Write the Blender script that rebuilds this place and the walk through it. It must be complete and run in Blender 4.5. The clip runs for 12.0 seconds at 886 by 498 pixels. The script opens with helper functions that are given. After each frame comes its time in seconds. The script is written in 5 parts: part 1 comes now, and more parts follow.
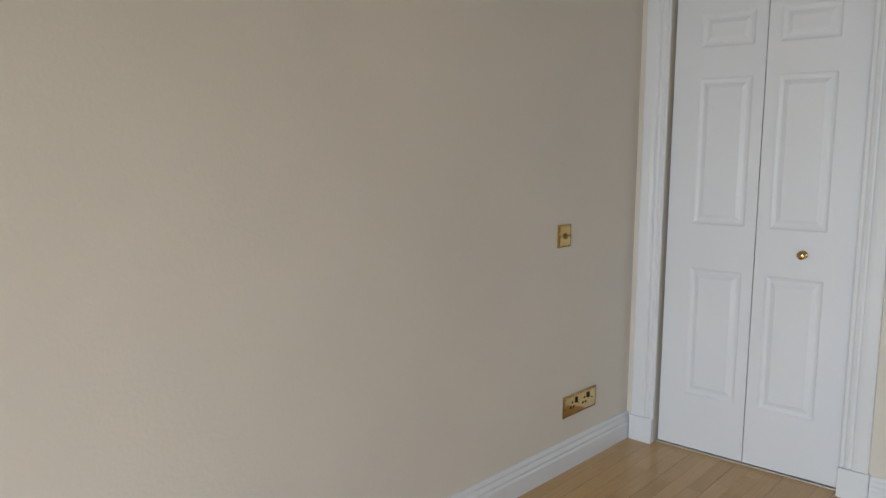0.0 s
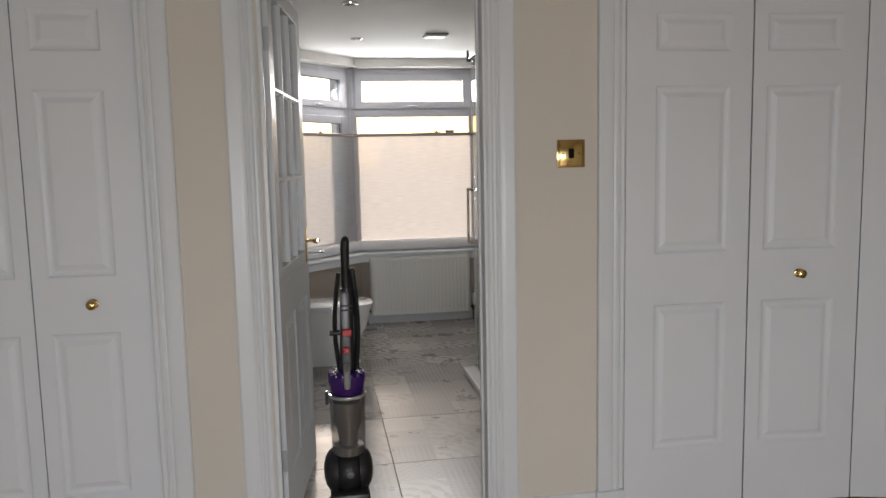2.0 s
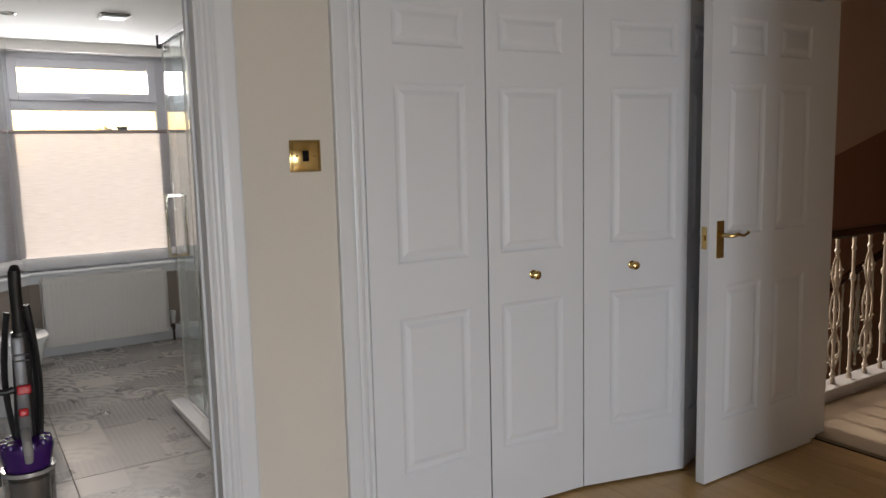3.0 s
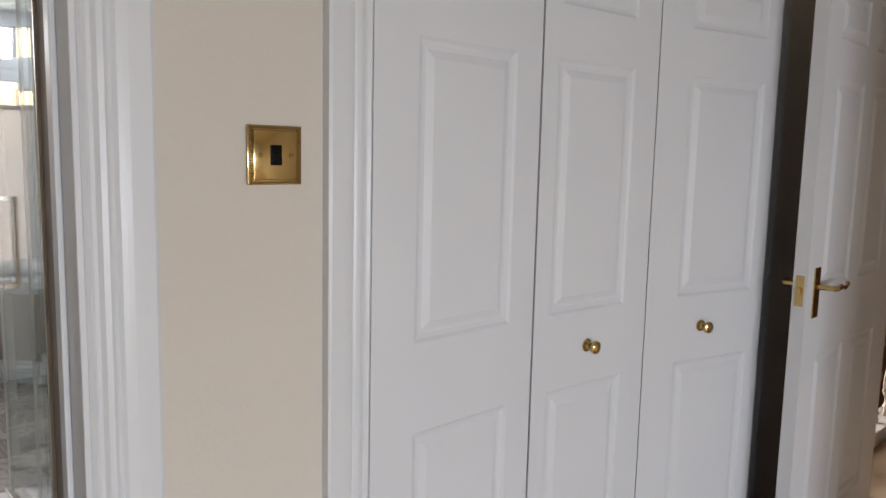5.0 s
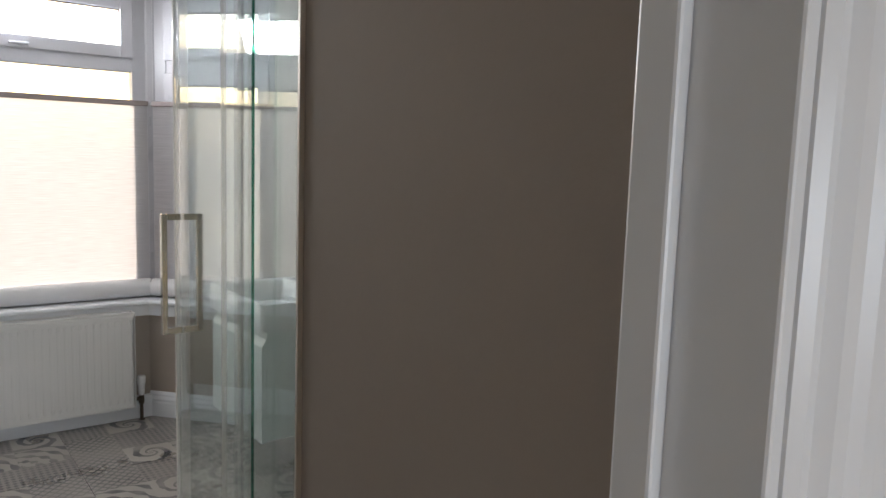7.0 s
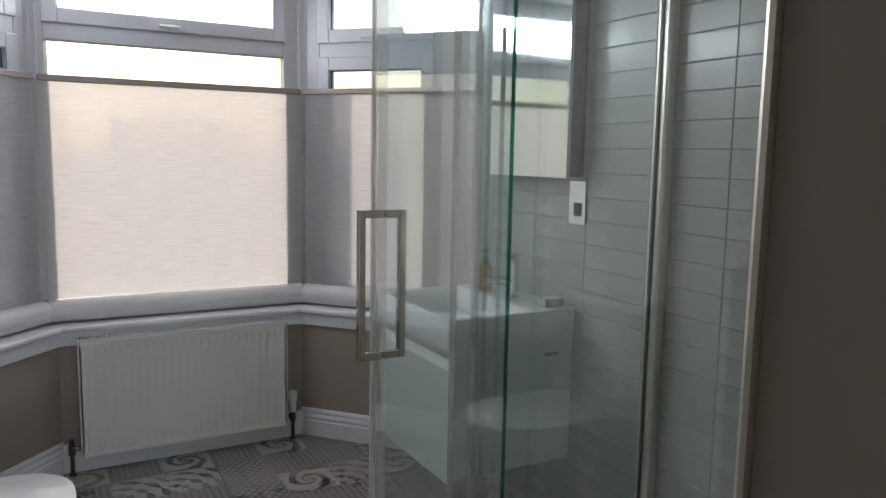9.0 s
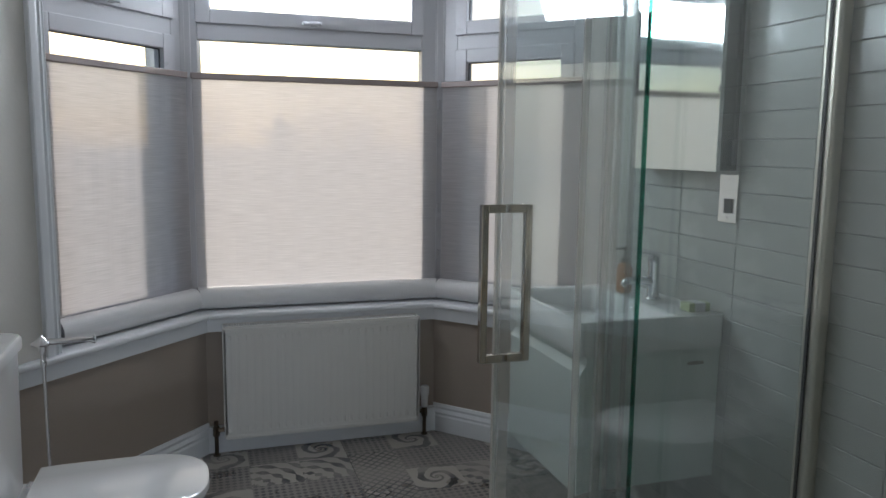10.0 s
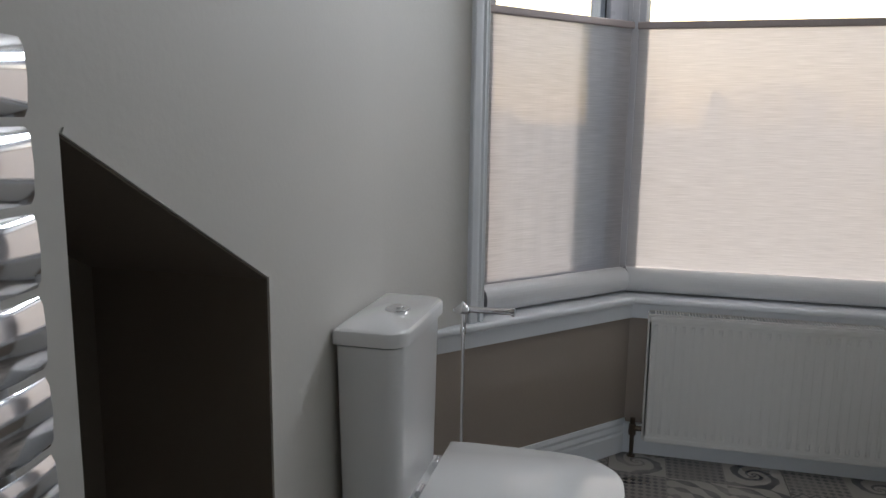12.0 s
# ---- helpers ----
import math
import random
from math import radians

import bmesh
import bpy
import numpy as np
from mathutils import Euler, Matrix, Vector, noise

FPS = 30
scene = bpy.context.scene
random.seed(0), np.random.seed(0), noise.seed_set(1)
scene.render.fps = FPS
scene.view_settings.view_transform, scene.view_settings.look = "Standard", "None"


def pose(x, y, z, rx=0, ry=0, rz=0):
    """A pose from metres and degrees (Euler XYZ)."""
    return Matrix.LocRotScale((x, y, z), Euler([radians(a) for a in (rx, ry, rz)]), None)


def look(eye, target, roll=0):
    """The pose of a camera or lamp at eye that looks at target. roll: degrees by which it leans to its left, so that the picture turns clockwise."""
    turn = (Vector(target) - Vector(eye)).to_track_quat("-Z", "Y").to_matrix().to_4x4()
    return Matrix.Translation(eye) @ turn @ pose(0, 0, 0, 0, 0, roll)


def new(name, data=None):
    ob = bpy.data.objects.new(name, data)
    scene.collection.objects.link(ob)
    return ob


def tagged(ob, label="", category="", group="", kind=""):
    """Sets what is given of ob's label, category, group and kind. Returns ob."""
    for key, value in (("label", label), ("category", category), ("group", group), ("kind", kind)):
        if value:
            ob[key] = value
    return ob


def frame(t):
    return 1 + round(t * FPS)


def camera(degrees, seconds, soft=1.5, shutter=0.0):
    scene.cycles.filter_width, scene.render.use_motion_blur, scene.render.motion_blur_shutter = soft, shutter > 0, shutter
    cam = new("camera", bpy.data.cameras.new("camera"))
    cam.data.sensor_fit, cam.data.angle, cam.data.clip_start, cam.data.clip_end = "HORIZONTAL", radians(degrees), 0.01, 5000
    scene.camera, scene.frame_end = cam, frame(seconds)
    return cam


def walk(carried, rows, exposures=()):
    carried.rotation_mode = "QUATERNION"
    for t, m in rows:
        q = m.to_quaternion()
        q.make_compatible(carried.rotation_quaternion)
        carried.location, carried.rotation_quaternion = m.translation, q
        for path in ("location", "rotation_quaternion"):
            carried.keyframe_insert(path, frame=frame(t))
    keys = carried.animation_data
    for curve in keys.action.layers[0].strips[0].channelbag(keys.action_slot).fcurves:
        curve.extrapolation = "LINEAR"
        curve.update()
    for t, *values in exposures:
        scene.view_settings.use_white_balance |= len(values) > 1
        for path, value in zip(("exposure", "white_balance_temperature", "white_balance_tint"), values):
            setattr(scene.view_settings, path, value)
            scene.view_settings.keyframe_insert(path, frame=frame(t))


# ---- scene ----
cam = camera(61.0, 12.0)
PATH = [
    (0, (0.401, -0.21, 1.325), (-0.903, 1.283, 1.06), 0.4),
    (0.6, (0.236, -0.157, 1.316), (-0.649, 1.619, 1.066), -0.0),
    (1, (0.225, -0.069, 1.32), (-0.341, 1.834, 1.076), -0.5),
    (1.5, (0.279, 0.119, 1.357), (0.14, 2.101, 1.121), -0.8),
    (2, (0.299, 0.289, 1.365), (0.62, 2.25, 1.137), -1.2),
    (2.5, (0.257, 0.486, 1.392), (1.002, 2.327, 1.154), -1.7),
    (3, (0.27, 0.666, 1.383), (1.343, 2.336, 1.133), -1.4),
    (3.2, (0.280, 0.782, 1.384), (1.456, 2.381, 1.131), -1.3),
    (4.8, (0.461, 1.655, 1.404), (1.857, 3.066, 1.159), 0.9),
    (5, (0.515, 1.782, 1.396), (1.898, 3.205, 1.146), 1.3),
    (5.5, (0.64, 2.058, 1.403), (1.953, 3.548, 1.16), 1.7),
    (6, (0.652, 2.314, 1.389), (1.908, 3.851, 1.145), 1.9),
    (6.5, (0.596, 2.544, 1.400), (1.810, 4.114, 1.157), 2.1),
    (6.7, (0.600, 2.620, 1.396), (1.798, 4.203, 1.153), 2.0),
    (8.3, (0.572, 3.223, 1.350), (1.679, 4.872, 1.115), 1.3),
    (8.5, (0.572, 3.267, 1.344), (1.637, 4.942, 1.101), 1.2),
    (9, (0.576, 3.338, 1.33), (1.528, 5.079, 1.083), 1.0),
    (9.5, (0.621, 3.367, 1.321), (1.42, 5.183, 1.067), 0.6),
    (10, (0.655, 3.407, 1.322), (1.254, 5.297, 1.057), 0.7),
    (10.5, (0.627, 3.534, 1.322), (0.993, 5.48, 1.042), 0.8),
    (11, (0.594, 3.674, 1.296), (0.68, 5.649, 0.999), 1.0),
    (11.5, (0.581, 3.761, 1.277), (0.378, 5.725, 0.96), 1.0),
    (12, (0.622, 3.833, 1.257), (0.143, 5.745, 0.921), 0.8),
]
EXPOSURES = [(0, 0.24, 6480, 9), (1.0, 0.05, 6650, 11), (1.5, -0.15, 6800, 12), (2.0, -0.3, 6800, 13), (3.2, -0.1, 6800, 13), (5.0, 0.3, 6600, 14), (5.5, 0.14, 6450, 14),
             (6.0, 0.03, 6250, 12), (6.7, 0.15, 6500, 12), (8.3, 0.0, 6450, 15), (9.0, -0.45, 6250, 11), (9.5, -0.58, 6150, 9), (10.5, -0.7, 5950, 9), (11.0, -0.72, 6050, 9), (12, -0.6, 6250, 11)]
walk(cam, [(t, look(eye, target, roll)) for t, eye, target, roll in PATH], EXPOSURES)

# ---- sky, sun and large lights ----
world = bpy.data.worlds.new("sky")
scene.world = world
world.use_nodes = True
wn, wl = world.node_tree.nodes, world.node_tree.links
SUN_EL, SUN_AZ = radians(19), radians(1)
sky = wn.new("ShaderNodeTexSky")
sky.sky_type, sky.sun_disc = "NISHITA", False
sky.sun_elevation, sky.sun_rotation = SUN_EL, SUN_AZ
sky.dust_density, sky.air_density = 2.0, 1.0
tc = wn.new("ShaderNodeTexCoord")
cl = wn.new("ShaderNodeTexNoise")
cl.inputs["Scale"].default_value, cl.inputs["Detail"].default_value = 2.2, 6
cmap = wn.new("ShaderNodeMapRange")
cmap.inputs["From Min"].default_value, cmap.inputs["From Max"].default_value = 0.44, 0.74
cmap.inputs["To Max"].default_value = 0.72
cmix = wn.new("ShaderNodeMix")
cmix.data_type = "RGBA"
cmix.inputs[7].default_value = (7.2, 9.2, 13.0, 1)
wl.new(tc.outputs["Generated"], cl.inputs["Vector"])
wl.new(cl.outputs["Fac"], cmap.inputs["Value"])
wl.new(cmap.outputs["Result"], cmix.inputs[0])
wl.new(sky.outputs["Color"], cmix.inputs[6])
bg = wn["Background"]
bg.inputs["Strength"].default_value = 0.15
wl.new(cmix.outputs[2], bg.inputs["Color"])

sun = new("sun", bpy.data.lights.new("sun", "SUN"))
sun.data.energy, sun.data.angle, sun.data.color = 5.0, radians(4), (1.0, 0.88, 0.76)
sdir = Vector((math.sin(SUN_AZ) * math.cos(SUN_EL), math.cos(SUN_AZ) * math.cos(SUN_EL), math.sin(SUN_EL)))
sun.matrix_world = look(sdir * 30, (0, 0, 0))


def area(name, eye, target, w, h, power, color):
    ob = new(name, bpy.data.lights.new(name, "AREA"))
    ob.data.shape, ob.data.size, ob.data.size_y = "RECTANGLE", w, h
    ob.data.energy, ob.data.color = power, color
    ob.matrix_world = look(eye, target)
    return ob


bwl = area("bedroom_window_light", (0.6, -2.46, 0.95), (0.7, 1.2, -0.7), 2.3, 0.75, 68, (0.83, 0.915, 1.0))
bwl.data.spread = radians(130)
# the sky in the three top lights of the bay
area("bay_top_light_centre", (1.15, 6.858, 1.98), (1.15, 5.0, 0.9), 0.94, 0.20, 23, (0.92, 0.96, 1.0))
area("bay_top_light_left", (0.218, 6.465, 1.98), (1.3, 5.5, 0.9), 0.50, 0.20, 12, (0.92, 0.96, 1.0))
area("bay_top_light_right", (2.075, 6.465, 1.98), (1.0, 5.5, 0.9), 0.50, 0.20, 4, (0.92, 0.96, 1.0))
area("hall_window_light", (4.6, 3.84, 1.35), (4.4, 1.8, 0.5), 0.8, 0.8, 18, (1.0, 0.84, 0.68))

# ---- materials ----
MATS = {}


def nodes_of(name):
    m = bpy.data.materials.new(name)
    m.use_nodes = True
    MATS[name] = m
    return m, m.node_tree.nodes, m.node_tree.links, m.node_tree.nodes["Principled BSDF"]


def surface(name, color, rough=0.5, metal=0.0, vary=0.06, scale=3.0, bump=0.0, bscale=60.0, fine=0.0, coat=0.0, per_piece=0.0, speck=None):
    """A painted, metal or ceramic surface with broad stains, fine grain and a little relief."""
    m, n, l, p = nodes_of(name)
    co = n.new("ShaderNodeTexCoord")
    big = n.new("ShaderNodeTexNoise")
    big.inputs["Scale"].default_value, big.inputs["Detail"].default_value = scale, 5
    l.new(co.outputs["Object"], big.inputs["Vector"])
    small = n.new("ShaderNodeTexNoise")
    small.inputs["Scale"].default_value, small.inputs["Detail"].default_value = bscale, 4
    l.new(co.outputs["Object"], small.inputs["Vector"])
    mr = n.new("ShaderNodeMapRange")
    mr.inputs["From Min"].default_value, mr.inputs["From Max"].default_value = 0.3, 0.7
    mr.inputs["To Min"].default_value, mr.inputs["To Max"].default_value = 1 - vary, 1 + vary
    l.new(big.outputs["Fac"], mr.inputs["Value"])
    mr2 = n.new("ShaderNodeMapRange")
    mr2.inputs["To Min"].default_value, mr2.inputs["To Max"].default_value = 1 - fine, 1 + fine
    l.new(small.outputs["Fac"], mr2.inputs["Value"])
    mul = n.new("ShaderNodeMath")
    mul.operation = "MULTIPLY"
    l.new(mr.outputs[0], mul.inputs[0])
    l.new(mr2.outputs[0], mul.inputs[1])
    last = mul.outputs[0]
    if per_piece:
        oi = n.new("ShaderNodeObjectInfo")
        mr3 = n.new("ShaderNodeMapRange")
        mr3.inputs["To Min"].default_value, mr3.inputs["To Max"].default_value = 1 - per_piece, 1 + per_piece
        l.new(oi.outputs["Random"], mr3.inputs["Value"])
        m2 = n.new("ShaderNodeMath")
        m2.operation = "MULTIPLY"
        l.new(last, m2.inputs[0])
        l.new(mr3.outputs[0], m2.inputs[1])
        last = m2.outputs[0]
    vm = n.new("ShaderNodeVectorMath")
    vm.operation = "SCALE"
    vm.inputs[0].default_value = color
    l.new(last, vm.inputs["Scale"])
    l.new(vm.outputs[0], p.inputs["Base Color"])
    rr = n.new("ShaderNodeMapRange")
    rr.inputs["To Min"].default_value, rr.inputs["To Max"].default_value = max(0.02, rough - 0.06), min(1, rough + 0.08)
    l.new(big.outputs["Fac"], rr.inputs["Value"])
    l.new(rr.outputs[0], p.inputs["Roughness"])
    p.inputs["Metallic"].default_value = metal
    p.inputs["Coat Weight"].default_value = coat
    if bump:
        b = n.new("ShaderNodeBump")
        b.inputs["Strength"].default_value, b.inputs["Distance"].default_value = bump, 0.002
        l.new(small.outputs["Fac"], b.inputs["Height"])
        l.new(b.outputs[0], p.inputs["Normal"])
    return m


surface("wall_cream", (0.67, 0.625, 0.56), 0.75, vary=0.04, scale=1.2, bump=0.25, bscale=90, fine=0.02)
surface("wall_white", (0.65, 0.63, 0.595), 0.6, vary=0.03, scale=1.3, bump=0.2, bscale=80, fine=0.02)
surface("wall_taupe", (0.345, 0.293, 0.252), 0.7, vary=0.04, scale=1.5, bump=0.2, bscale=80, fine=0.02)
# inside of the niche: a darker taupe than wall_taupe
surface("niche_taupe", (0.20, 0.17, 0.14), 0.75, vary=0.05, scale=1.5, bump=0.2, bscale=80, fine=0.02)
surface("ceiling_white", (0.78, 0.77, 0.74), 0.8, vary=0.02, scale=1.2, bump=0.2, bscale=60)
# bedroom ceiling white darkened, so that less light bounces onto the upper walls
surface("ceiling_low_bounce", (0.58, 0.56, 0.52), 0.85, vary=0.03, scale=1.2, bump=0.2, bscale=60)
surface("grey_mid", (0.15, 0.15, 0.155), 0.35, 0.3, vary=0.06, scale=8)
surface("gloss_white", (0.72, 0.74, 0.77), 0.32, vary=0.025, scale=2.5, bump=0.12, bscale=35, fine=0.015)
surface("door_white", (0.73, 0.75, 0.79), 0.42, vary=0.02, scale=2.0, bump=0.10, bscale=120, fine=0.01)
# white window plastic greyed: the shade of its backlit room side is in the colour
surface("upvc_backlit", (0.48, 0.48, 0.51), 0.28, vary=0.02, scale=2)
surface("radiator_white", (0.74, 0.73, 0.71), 0.3, vary=0.02, scale=2)
surface("ceramic", (0.80, 0.80, 0.80), -0.03, vary=0.01, coat=0.6)
surface("vanity_white", (0.74, 0.79, 0.77), 0.12, vary=0.01, coat=0.4)
surface("brass", (0.58, 0.41, 0.17), 0.17, 1.0, vary=0.08, scale=20, fine=0.05, bscale=200)
surface("brass_dark", (0.28, 0.18, 0.07), 0.35, 1.0, vary=0.1, scale=20)
surface("chrome", (0.75, 0.75, 0.77), 0.07, 1.0, vary=0.02, scale=10)
surface("satin_nickel", (0.52, 0.49, 0.44), 0.02, 1.0, vary=0.04, scale=8)
surface("black_plastic", (0.006, 0.0055, 0.0055), 0.45, vary=0.1)
surface("grey_plastic", (0.035, 0.035, 0.038), 0.35, vary=0.08, scale=8)
surface("silver_plastic", (0.42, 0.42, 0.42), 0.3, 0.4, vary=0.06, scale=8)
surface("purple_plastic", (0.045, 0.011, 0.12), 0.2, vary=0.05)
surface("red_plastic", (0.5, 0.02, 0.03), 0.25)
surface("wall_tile", (0.46, 0.465, 0.44), 0.27, vary=0.07, scale=4, bump=0.6, bscale=14, coat=0.1, per_piece=0.05, fine=0.03)
surface("grout", (0.30, 0.30, 0.29), 0.85, vary=0.05)
surface("floor_grout", (0.12, 0.11, 0.10), 0.9, vary=0.05)
surface("silver_trim", (0.66, 0.62, 0.56), 0.38, 0.6, vary=0.03)
surface("hall_red", (0.30, 0.135, 0.085), 0.75, vary=0.05, scale=1.5)
surface("hall_pink", (0.58, 0.42, 0.35), 0.75, vary=0.04, scale=1.5)
surface("dark_wood", (0.035, 0.012, 0.008), 0.2, vary=0.3, scale=9, coat=0.4)
surface("carpet", (0.33, 0.265, 0.195), 0.95, vary=0.06, scale=4, bump=1.0, bscale=260, fine=0.12)
surface("baluster_white", (0.62, 0.57, 0.50), 0.3, vary=0.04, scale=20)
surface("subfloor", (0.06, 0.045, 0.03), 0.9)
surface("blind_bar", (0.30, 0.25, 0.24), 0.45, 0.3, vary=0.03)
surface("cassette", (0.68, 0.68, 0.69), 0.4, vary=0.03)
surface("cassette_end", (0.10, 0.10, 0.11), 0.5)
surface("rubber", (0.02, 0.02, 0.02), 0.6)
surface("bark", (0.17, 0.145, 0.125), 0.9, vary=0.2, scale=5)
# far evergreens: bright haze mixed into the colour, paler and greyer than foliage
surface("conifer", (0.17, 0.175, 0.155), 0.9, vary=0.3, scale=3)
surface("grass_far", (0.08, 0.11, 0.05), 0.95, vary=0.3, scale=0.05)
surface("roof_far", (0.16, 0.13, 0.12), 0.9, vary=0.2, scale=1)
surface("soap_green", (0.45, 0.50, 0.30), 0.5)
surface("mirror", (0.88, 0.90, 0.89), 0.01, 1.0, vary=0.0)
surface("mirror_side", (0.20, 0.215, 0.22), 0.10, 0.9, vary=0.02)
surface("valve_metal", (0.10, 0.075, 0.055), 0.35, 0.8, vary=0.2, scale=20)
surface("hinge_steel", (0.55, 0.56, 0.58), 0.35, 0.7)
surface("cleaner_dark", (0.022, 0.021, 0.022), 0.35, vary=0.08, scale=8)
surface("profile_metal", (0.80, 0.75, 0.66), 0.36, 0.7, vary=0.03)
surface("vent_grey", (0.35, 0.33, 0.30), 0.6)

surface("rocker_black", (0.004, 0.004, 0.004), 0.35)
MATS["rocker_black"].node_tree.nodes["Principled BSDF"].inputs["Specular IOR Level"].default_value = 0.1


def glass(name, tint, rough=0.0):
    """Thin clear glass: Fresnel gloss over see-through glass."""
    m = bpy.data.materials.new(name)
    m.use_nodes = True
    MATS[name] = m
    n, l = m.node_tree.nodes, m.node_tree.links
    n.remove(n["Principled BSDF"])
    tr, gl, mx, lw = n.new("ShaderNodeBsdfTransparent"), n.new("ShaderNodeBsdfGlossy"), n.new("ShaderNodeMixShader"), n.new("ShaderNodeLayerWeight")
    lw.inputs["Blend"].default_value = 0.5
    p5, ma = n.new("ShaderNodeMath"), n.new("ShaderNodeMath")
    p5.operation, p5.inputs[1].default_value = "POWER", 5.0
    ma.operation, ma.inputs[1].default_value, ma.inputs[2].default_value = "MULTIPLY_ADD", 0.9, 0.09
    l.new(lw.outputs["Facing"], p5.inputs[0])
    l.new(p5.outputs[0], ma.inputs[0])
    tr.inputs[0].default_value = (*tint, 1)
    gl.inputs["Roughness"].default_value = rough
    l.new(ma.outputs[0], mx.inputs[0])
    l.new(tr.outputs[0], mx.inputs[1])
    l.new(gl.outputs[0], mx.inputs[2])
    l.new(mx.outputs[0], n["Material Output"].inputs["Surface"])
    return m


glass("window_glass", (0.985, 0.99, 0.99))
glass("shower_glass", (0.96, 0.988, 0.983))
glass("shower_edge", (0.28, 0.60, 0.50))
glass("bin_clear", (0.62, 0.61, 0.60), 0.15)
glass("door_glass", (0.98, 0.985, 0.98))


def milky(name, color, share):
    """Clear plastic strip that catches the light: part see-through, part diffuse and glossy."""
    m, n, l, p = nodes_of(name)
    p.inputs["Base Color"].default_value = (*color, 1)
    p.inputs["Roughness"].default_value = 0.2
    tr, mx = n.new("ShaderNodeBsdfTransparent"), n.new("ShaderNodeMixShader")
    mx.inputs[0].default_value = share
    l.new(tr.outputs[0], mx.inputs[1])
    l.new(p.outputs[0], mx.inputs[2])
    l.new(mx.outputs[0], n["Material Output"].inputs["Surface"])


milky("shower_seal", (0.88, 0.86, 0.82), 0.3)
milky("shower_strip", (0.88, 0.91, 0.89), 0.2)
milky("soap_amber", (0.62, 0.27, 0.10), 0.6)
milky("door_seal", (0.84, 0.82, 0.78), 0.6)


def fabric():
    m = bpy.data.materials.new("blind_fabric")
    m.use_nodes = True
    MATS["blind_fabric"] = m
    n, l = m.node_tree.nodes, m.node_tree.links
    n.remove(n["Principled BSDF"])
    co, mp = n.new("ShaderNodeTexCoord"), n.new("ShaderNodeMapping")
    mp.inputs["Scale"].default_value = (6, 6, 260)
    l.new(co.outputs["Object"], mp.inputs["Vector"])
    nz = n.new("ShaderNodeTexNoise")
    nz.inputs["Scale"].default_value, nz.inputs["Detail"].default_value = 1.6, 3
    l.new(mp.outputs[0], nz.inputs["Vector"])
    rp = n.new("ShaderNodeMapRange")
    rp.inputs["From Min"].default_value, rp.inputs["From Max"].default_value = 0.3, 0.7
    rp.inputs["To Min"].default_value, rp.inputs["To Max"].default_value = 0.8, 1.0
    l.new(nz.outputs["Fac"], rp.inputs["Value"])
    df, tl, ad, ts, mx = (n.new(k) for k in ("ShaderNodeBsdfDiffuse", "ShaderNodeBsdfTranslucent", "ShaderNodeMixShader", "ShaderNodeBsdfTransparent", "ShaderNodeMixShader"))
    for sh, c in ((df, (0.66, 0.63, 0.63)), (tl, (0.74, 0.725, 0.735))):
        vm = n.new("ShaderNodeVectorMath")
        vm.operation = "SCALE"
        vm.inputs[0].default_value = c
        l.new(rp.outputs[0], vm.inputs["Scale"])
        l.new(vm.outputs[0], sh.inputs["Color"])
    ad.inputs[0].default_value = 0.58
    l.new(df.outputs[0], ad.inputs[1])
    l.new(tl.outputs[0], ad.inputs[2])
    mx.inputs[0].default_value = 0.04
    l.new(ad.outputs[0], mx.inputs[1])
    l.new(ts.outputs[0], mx.inputs[2])
    l.new(mx.outputs[0], n["Material Output"].inputs["Surface"])


fabric()


def math_node(n, l, op, a, b=None):
    q = n.new("ShaderNodeMath")
    q.operation = op
    for k, v in enumerate((a, b)):
        if v is None:
            continue
        if isinstance(v, (int, float)):
            q.inputs[k].default_value = v
        else:
            l.new(v, q.inputs[k])
    return q.outputs[0]


